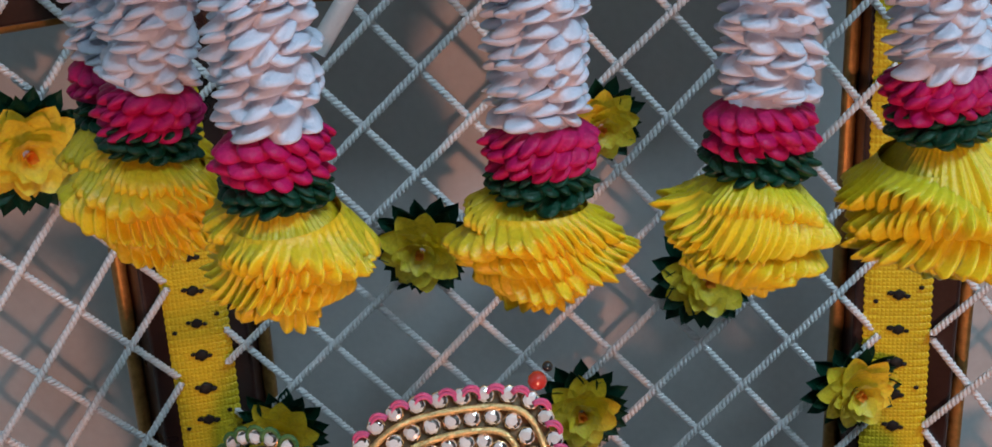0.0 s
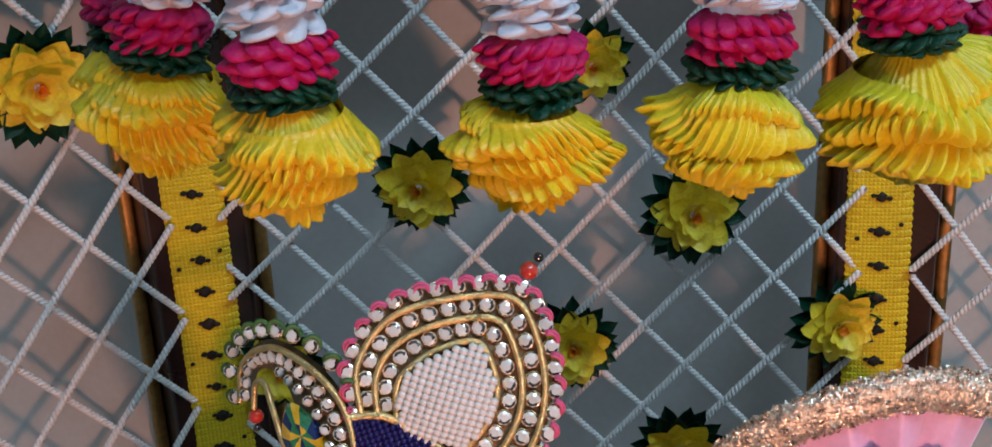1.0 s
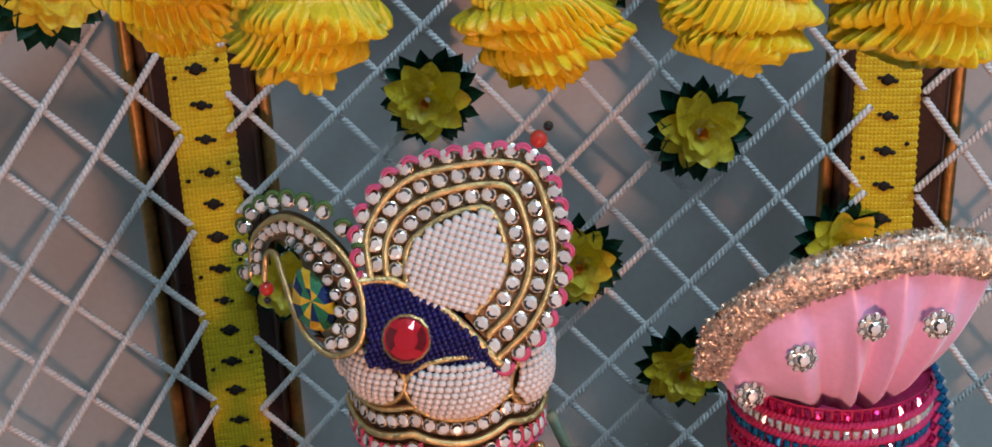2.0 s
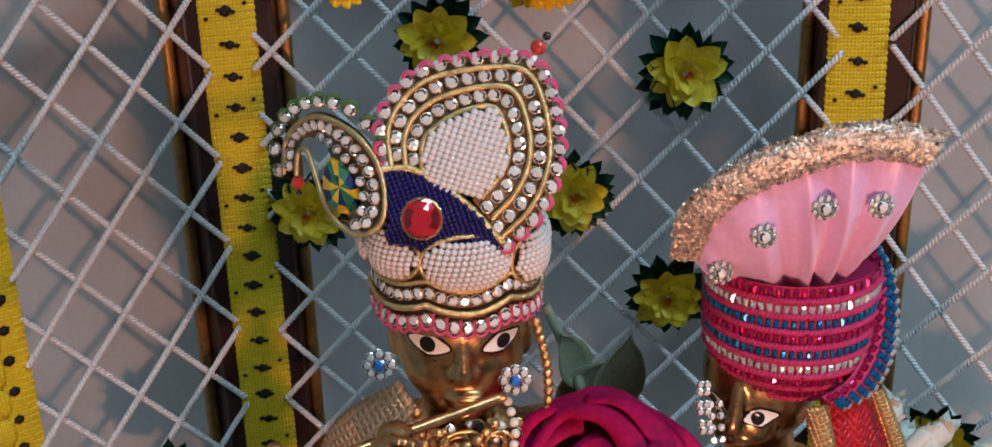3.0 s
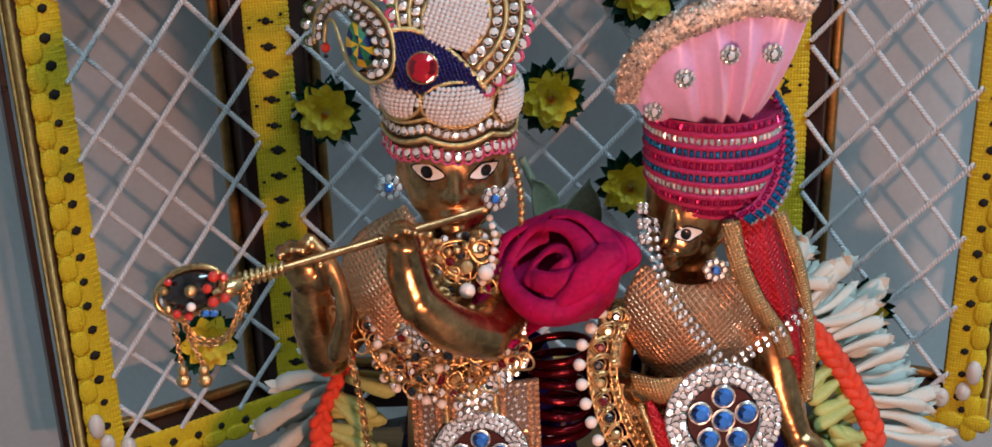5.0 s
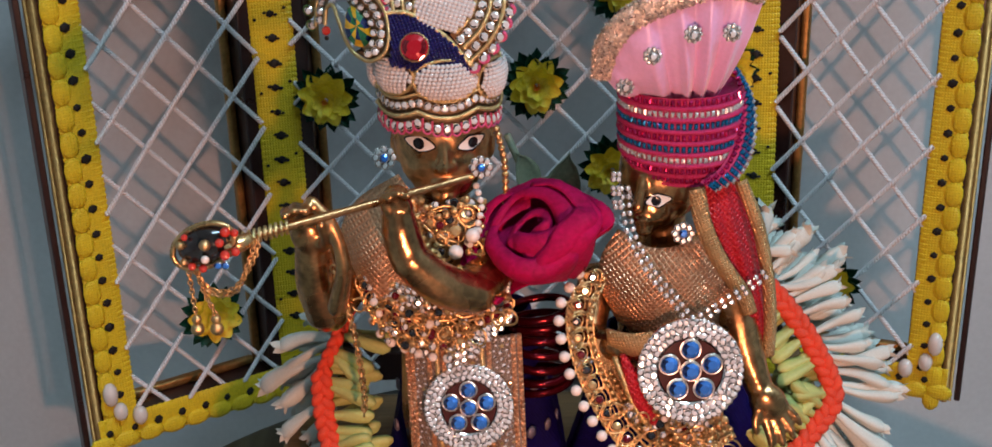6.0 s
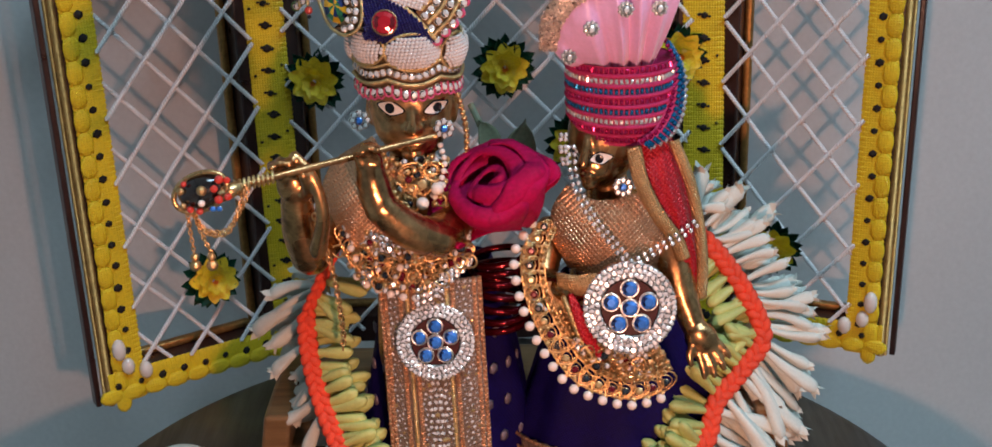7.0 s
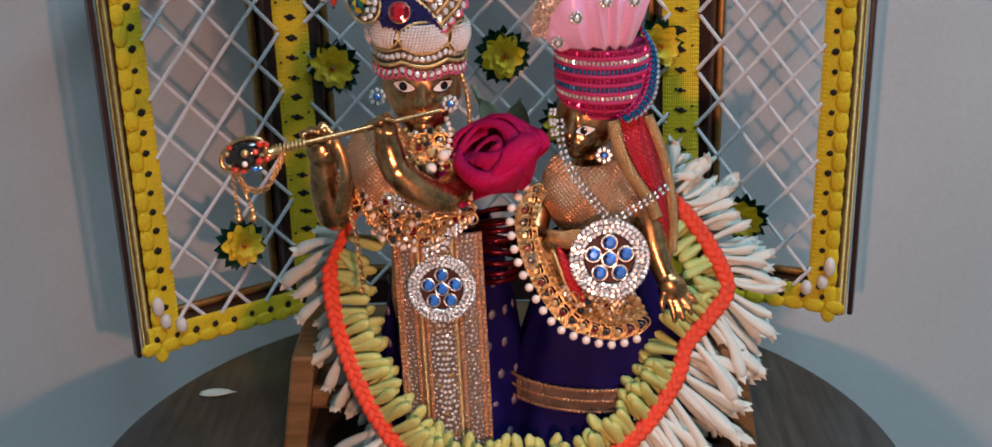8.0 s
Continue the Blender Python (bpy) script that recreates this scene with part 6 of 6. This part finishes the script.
# ---- the flute with its bird's head ----
def flute():
    t = thing("flute", "gold flute with an enamelled bird head and hanging chains", "flute")
    A, B = Vector((-0.0030, 0.1580, 0.1480)), Vector((-0.0610, 0.1240, 0.1447))
    bm = bmesh.new()
    tube(bm, [A.lerp(B, k / 30) for k in range(31)], lambda s: 0.0010 + 0.0002 * s + 0.00008 * math.sin(30 * s), 12)
    part("pipe", bm, BRASS, t, "slender gold pipe")
    for k in range(9):
        bm = bmesh.new()
        p = A.lerp(B, 0.82 + 0.022 * k)
        tube(bm, [p + Vector((0.0006 * math.cos(a) * 0.3, -0.0016 * math.cos(a), 0.0016 * math.sin(a))) for a in (6.28318 * q / 10 for q in range(11))], 0.0005, 5, caps=False)
        part("collar_ring", bm, GOLD, t)
    C = Vector((-0.0676, 0.1200, 0.1452))
    bm = bmesh.new()
    blob(bm, C + Vector((-0.0022, 0, 0)), (0.0072, 0.0040, 0.0052), Euler((0, -0.35, 0)).to_matrix(), 3)
    part("enamel_head", bm, BLACKENAMEL, t, "black enamel bird head")
    bm = bmesh.new()
    ring = [C + Vector((-0.0022 + 0.0080 * math.cos(a), -0.0012, 0.0058 * math.sin(a) + 0.0022 * math.cos(a))) for a in (6.28318 * q / 30 for q in range(31))]
    tube(bm, ring, 0.0008, 8, caps=False)
    tube(bm, [C + Vector(p) for p in ((0.0030, 0, -0.0010), (0.0060, 0.0005, -0.0005), (0.0095, 0.0015, 0.0008))], lambda s: 0.0028 - 0.0010 * s, 10)
    part("gold_rim", bm, JEWELGOLD, t, "gold rim and neck")
    for (dx, dy, dz), me, r in (((-0.0075, -0.0030, 0.0010), GOLD_BALL, 0.0014), ((-0.0062, -0.0035, 0.0034), RED_BALL, 0.0011), ((-0.0010, -0.0046, 0.0016), GOLD_BALL, 0.0018), ((0.0026, -0.0042, 0.0020), RED_BALL, 0.0014),
                               ((0.0040, -0.0030, 0.0044), RED_BALL, 0.0016), ((0.0062, -0.0026, 0.0040), RED_BALL, 0.0013), ((-0.0050, -0.0038, -0.0044), RED_BALL, 0.0013), ((-0.0022, -0.0042, -0.0048), RED_BALL, 0.0013),
                               ((-0.0070, -0.0034, -0.0034), GOLD_BALL, 0.0012), ((0.0036, -0.0040, -0.0014), RED_BALL, 0.0016), ((0.0062, -0.0034, -0.0008), RED_BALL, 0.0014), ((-0.0012, -0.0052, -0.0020), PEARL_BALL, 0.0013)):
        piece("enamel_bead", me, t, at_size(C + Vector((dx, dy, dz)), r * 0.85))
    for dx in (0.0016, 0.0034):
        piece("blue_bead", BLUE_GEM, t, at_size(C + Vector((dx, -0.0040, -0.0042)), (0.0011, 0.0011, 0.0009), facing((0, -1, 0))))
    for d in (0.0, 0.0010):
        link_chain(t, [C + Vector((-0.0062 + d, -0.001, -0.0050)), C + Vector((-0.0020, -0.001, -0.0118 - d)), C + Vector((0.0045, -0.001, -0.0118 - d)), C + Vector((0.0100 - d, 0, -0.0040)), C + Vector((0.0112 - d, 0.001, 0.0000))], 0.0008)
    for x0, x1 in ((-0.0068, -0.0062), (-0.0052, -0.0012)):
        link_chain(t, [C + Vector((x0, -0.001, -0.0050)), C + Vector((x0 * 0.6 + x1 * 0.4, -0.001, -0.0120)), C + Vector((x1, -0.001, -0.0190))], 0.0008)
        for dz, r in ((-0.0205, 0.0013), (-0.0232, 0.0018)):
            piece("tassel_ball", GOLD_BALL, t, at_size(C + Vector((x1, -0.001, dz)), r))
    return t


flute()


# ---- the red rose ----
def rose():
    t = thing("red_rose", "fresh crimson rose laid between the two figures", "rose", (0.0172, 0.1600, 0.1258))
    axis = facing((-0.40, -0.50, 0.76)) @ Euler((0, -0.55, 0)).to_matrix()
    rnd = random.Random(8)
    count = 11
    for k in range(count):
        f = (k + 0.5) / 13.5
        a0 = (2.15 + rnd.uniform(-0.35, 0.35)) * k
        r = 0.0036 + 0.0150 * f ** 0.8
        lip = 0.0096 - 0.0020 * f - 0.0110 * max(0.0, f - 0.5) + rnd.uniform(-0.0006, 0.0006)
        half = 2.3 - 1.15 * f
        curl = 0.0040 * max(0.0, f - 0.5)
        ph = rnd.uniform(0, 6)
        rows = []
        for j in range(17):
            v = j / 16
            row = []
            for i in range(25):
                u = i / 24 * 2 - 1
                a = a0 + u * half * (0.45 + 0.55 * math.sin(math.pi / 2 * min(1, 0.25 + v)))
                rr = r * (0.30 + 0.70 * math.sin(math.pi / 2 * min(1, v * 1.25))) + 0.0014 * u * v - 0.55 * r * (1 - 0.8 * f) * max(0, v - 0.55) ** 2 / 0.2 + curl * max(0.0, v - 0.6) / 0.4
                tall = -0.0125 + (lip + 0.0125) * math.sin(math.pi / 2 * v) - (0.0012 + 0.0030 * f) * v * u * u - 1.6 * curl * max(0.0, v - 0.8) / 0.2 * (1 - 0.5 * abs(u))
                p = Vector((rr * math.cos(a) * 1.28, -tall, rr * math.sin(a) * 1.06))
                # one corner of the bloom is drawn out to a point
                pull = max(0.0, (p.x * 0.93 + p.z * 0.36) / 0.018) ** 3 * 0.0022 * f
                p += Vector((pull, -0.5 * pull, 0.5 * pull))
                p += mnoise.noise_vector(p * 62 + Vector((k * 0.20, 0, 0))) * 0.0050 * (0.15 + 0.85 * v) + mnoise.noise_vector(p * 190 + Vector((0, ph, 0))) * 0.0013 * v * v
                row.append(axis @ p * 1.18)
            rows.append(row)
        bm = bmesh.new()
        grid(bm, rows)
        ob = part("petal", bm, ROSE, t)
        so = ob.modifiers.new("thick", "SOLIDIFY")
        so.thickness = 0.0003
    bm = bmesh.new()
    back = Vector((0.1, 0.9, -0.3))
    tube(bm, [back * 0.007, back * 0.016 + Vector((0, 0, 0.001)), Vector((-0.0040, 0.042, 0.0020)), Vector((-0.0068, 0.045, 0.0085)), Vector((-0.0108, 0.045, 0.0185))], lambda s: 0.0042 - 0.0030 * min(1, s * 2), 10)
    part("stem", bm, LEAF, t, "grey-green stem")
    for k, (d, s) in enumerate((((-0.008, 0.040, -0.006), 0.020), ((0.002, 0.038, -0.006), 0.022), ((-0.003, 0.042, 0.000), 0.016))):
        bm = bmesh.new()
        m = Matrix.Translation(d) @ pose(0, 0, 0, 20 * k - 10, -35 - 40 * k, 15).to_3x3().to_4x4()
        grid(bm, [[m @ p for p in row] for row in petal_rows(s, s * 0.33, 0.3, 0.002, 8, 7)])
        ob = part("leaf", bm, LEAF, t, "dull green rose leaf")
        so = ob.modifiers.new("thick", "SOLIDIFY")
        so.thickness = 0.0004
    return t


rose()


# ---- the flower garland on its orange braid ----
def bud_mesh(name, mat, prof, bend, open_=0):
    """A long bud along +x from its stalk end."""
    bm = bmesh.new()
    line = [Vector((prof[-1][0] * k / 10, 0, bend * math.sin(math.pi * k / 10))) for k in range(11)]
    def rad(s):
        x = s * prof[-1][0]
        for (xa, ra), (xb, rb) in zip(prof, prof[1:]):
            if x <= xb:
                return ra + (rb - ra) * (x - xa) / (xb - xa)
        return prof[-1][1]
    tube(bm, line, rad, 12)
    for v in bm.verts:
        w = 1 + 0.16 * math.sin(3 * math.atan2(v.co.z, v.co.y) + 60 * v.co.x) * min(1.0, v.co.x / 0.012)
        v.co.y *= w
        v.co.z *= w
    if open_:
        for k in range(open_):
            m = pose(prof[-1][0] * 0.86, 0, 0, 360 * k / open_ + 25 * (k % 2), 0, 0) @ pose(0, 0.0020, 0, 0, 0, 4 + 9 * (k % 3))
            grid(bm, [[m @ Vector((p.x, p.y, p.z)) for p in row] for row in petal_rows(0.0085 - 0.0012 * (k % 2), 0.0024, 0.3, -0.0012, 4, 4, 0.6)])
    return to_mesh(name, bm, mat)


GREENS = [bud_mesh("green_bud", BUDGREEN, ((0, 0.0014), (0.004, 0.0018), (0.011, 0.0031), (0.0150, 0.0029), (0.0168, 0.0010)), b) for b in (0.0008, -0.0010, 0.0)]
WHITES = [bud_mesh("white_flower", BUDWHITE, ((0, 0.0016), (0.008, 0.0022), (0.018, 0.0031), (0.027, 0.0043), (0.0320, 0.0042), (0.0345, 0.0024)), b, o) for b, o in ((0.0030, 5), (-0.0034, 4), (0.0012, 6), (-0.0014, 3))]


def flower_garland():
    t = thing("tuberose_garland", "white tuberose garland plaited on a bright orange braid round the figures", "garland")
    path = [(-0.0385, 0.184, 0.1080), (-0.0420, 0.177, 0.1000), (-0.0470, 0.171, 0.0900), (-0.0510, 0.168, 0.0804), (-0.0500, 0.164, 0.0641), (-0.0443, 0.157, 0.0448), (-0.0345, 0.147, 0.0270), (-0.0215, 0.140, 0.0120), (-0.0060, 0.135, 0.0062),
            (0.0244, 0.133, 0.0046), (0.0494, 0.136, 0.0075), (0.0696, 0.145, 0.0180), (0.0854, 0.160, 0.0328), (0.0897, 0.168, 0.0435), (0.1002, 0.176, 0.0527), (0.1080, 0.182, 0.0630), (0.1010, 0.188, 0.0792), (0.0915, 0.193, 0.0919), (0.0840, 0.198, 0.0985), (0.0740, 0.204, 0.1080)]
    n = 420
    line = spline(path, n)
    fr = frames_of(line)
    for s in range(3):
        bm = bmesh.new()
        pts = []
        for i, (p, (tg, a, b)) in enumerate(zip(line, fr)):
            w = 6.28318 * (i / 13.0 + s / 3)
            side = tg.cross(Vector((0.1, -1, 0.4))).normalized()
            out = side.cross(tg).normalized()
            k = 0.55 if i < 40 else 1.0
            pts.append(p + side * (0.0020 * k * math.sin(w)) + out * (0.0010 * math.sin(2 * w)))
        tube(bm, pts, lambda u: 0.00165 if u > 0.1 else 0.0012, 8)
        part("braid_strand", bm, ROPE, t, "bright orange jute strand")
    rnd = random.Random(17)
    centre = Vector((0.026, 0.165, 0.075))
    step = 4
    for i in range(26, n - 8, step):
        p, (tg, a, b) = line[i], fr[i]
        d = centre - p
        d.y = 0
        d -= tg * d.dot(tg)
        d.normalize()
        left = p.x < 0.0 and p.z > 0.02
        # green calyx ends point inwards
        for lay in range(2):
            if rnd.random() < (0.05, 0.36)[lay]:
                continue
            w = (d + Vector((rnd.uniform(-0.25, 0.25), -0.28 + 0.4 * lay, rnd.uniform(-0.25, 0.25)))).normalized()
            m = Matrix.Translation(p - w * 0.001 + Vector((0, 0.0010 + 0.003 * lay, 0)) + tg * rnd.uniform(-0.0012, 0.0012)) @ w.to_track_quat("X", "Z").to_matrix().to_4x4() @ Matrix.Diagonal((rnd.uniform(0.85, 1.15), 0.72, 0.72, 1))
            piece("green_bud", GREENS[rnd.randrange(3)], t, m)
        # white flowers spread outwards
        for lay in range(4):
            if rnd.random() < (0.64 if left else 0.22):
                continue
            w = (-d * (0.75 if left else 1.0) + tg * rnd.uniform(-0.30, 0.30) + Vector((0, (0.25 if left else -0.10) + 0.28 * lay, (-0.75 if left else -0.30) - 0.15 * rnd.random()))).normalized()
            s = rnd.uniform(0.78, 1.14) * (0.75 if left else 1.0) * (1.0 if left else 0.50 + 0.54 * min(1.0, max(0.0, (0.078 - p.z) / 0.05)))
            q = p + Vector((0, (0.0080 if left else 0.0015) + 0.0035 * lay, 0)) + tg * rnd.uniform(-0.002, 0.002)
            tip = q + w * 0.039 * s
            if tip.z < TABLE_Z + 0.004:
                w.z += (TABLE_Z + 0.004 - tip.z) / (0.039 * s)
                w.normalize()
            m = Matrix.Translation(q) @ w.to_track_quat("X", "Z").to_matrix().to_4x4() @ pose(0, 0, 0, rnd.uniform(0, 360)) @ Matrix.Diagonal((s * 1.06, 0.22 + 0.50 * s, 0.22 + 0.50 * s, 1))
            piece("white_flower", WHITES[rnd.randrange(4)], t, m)
    return t


flower_garland()
# a few loose blooms stand up at the end of the garland
for k, (p, w, s) in enumerate((((0.0850, 0.202, 0.0930), (0.10, 0.1, 0.95), 0.75), ((0.0900, 0.203, 0.0900), (0.45, 0.1, 0.75), 0.70), ((0.0930, 0.204, 0.0880), (0.65, 0.15, 0.40), 0.75), ((-0.0440, 0.190, 0.0950), (-0.3, 0.1, -0.8), 0.7), ((-0.0480, 0.186, 0.0800), (-0.5, 0.0, -0.7), 0.75))):
    t = thing("loose_tuberose", "single white tuberose bloom tucked behind the braid", "flower", group="loose blooms")
    piece("bloom", WHITES[(2, 0, 3, 2, 1)[k]], t, Matrix.Translation(p) @ Vector(w).normalized().to_track_quat("X", "Z").to_matrix().to_4x4() @ Matrix.Scale(s, 4))
fallen = thing("fallen_petal", "single white petal lying on the table", "petal", (-0.1175, 0.2290, TABLE_Z + 0.0008))
bm = bmesh.new()
grid(bm, [[Vector((p.x - 0.008, p.z, -p.y * 0.6)) for p in row] for row in petal_rows(0.017, 0.0035, 0.25, 0.0012, 8, 7)])
ob = part("petal", bm, BUDWHITE, fallen)
so = ob.modifiers.new("thick", "SOLIDIFY")
so.thickness = 0.0004
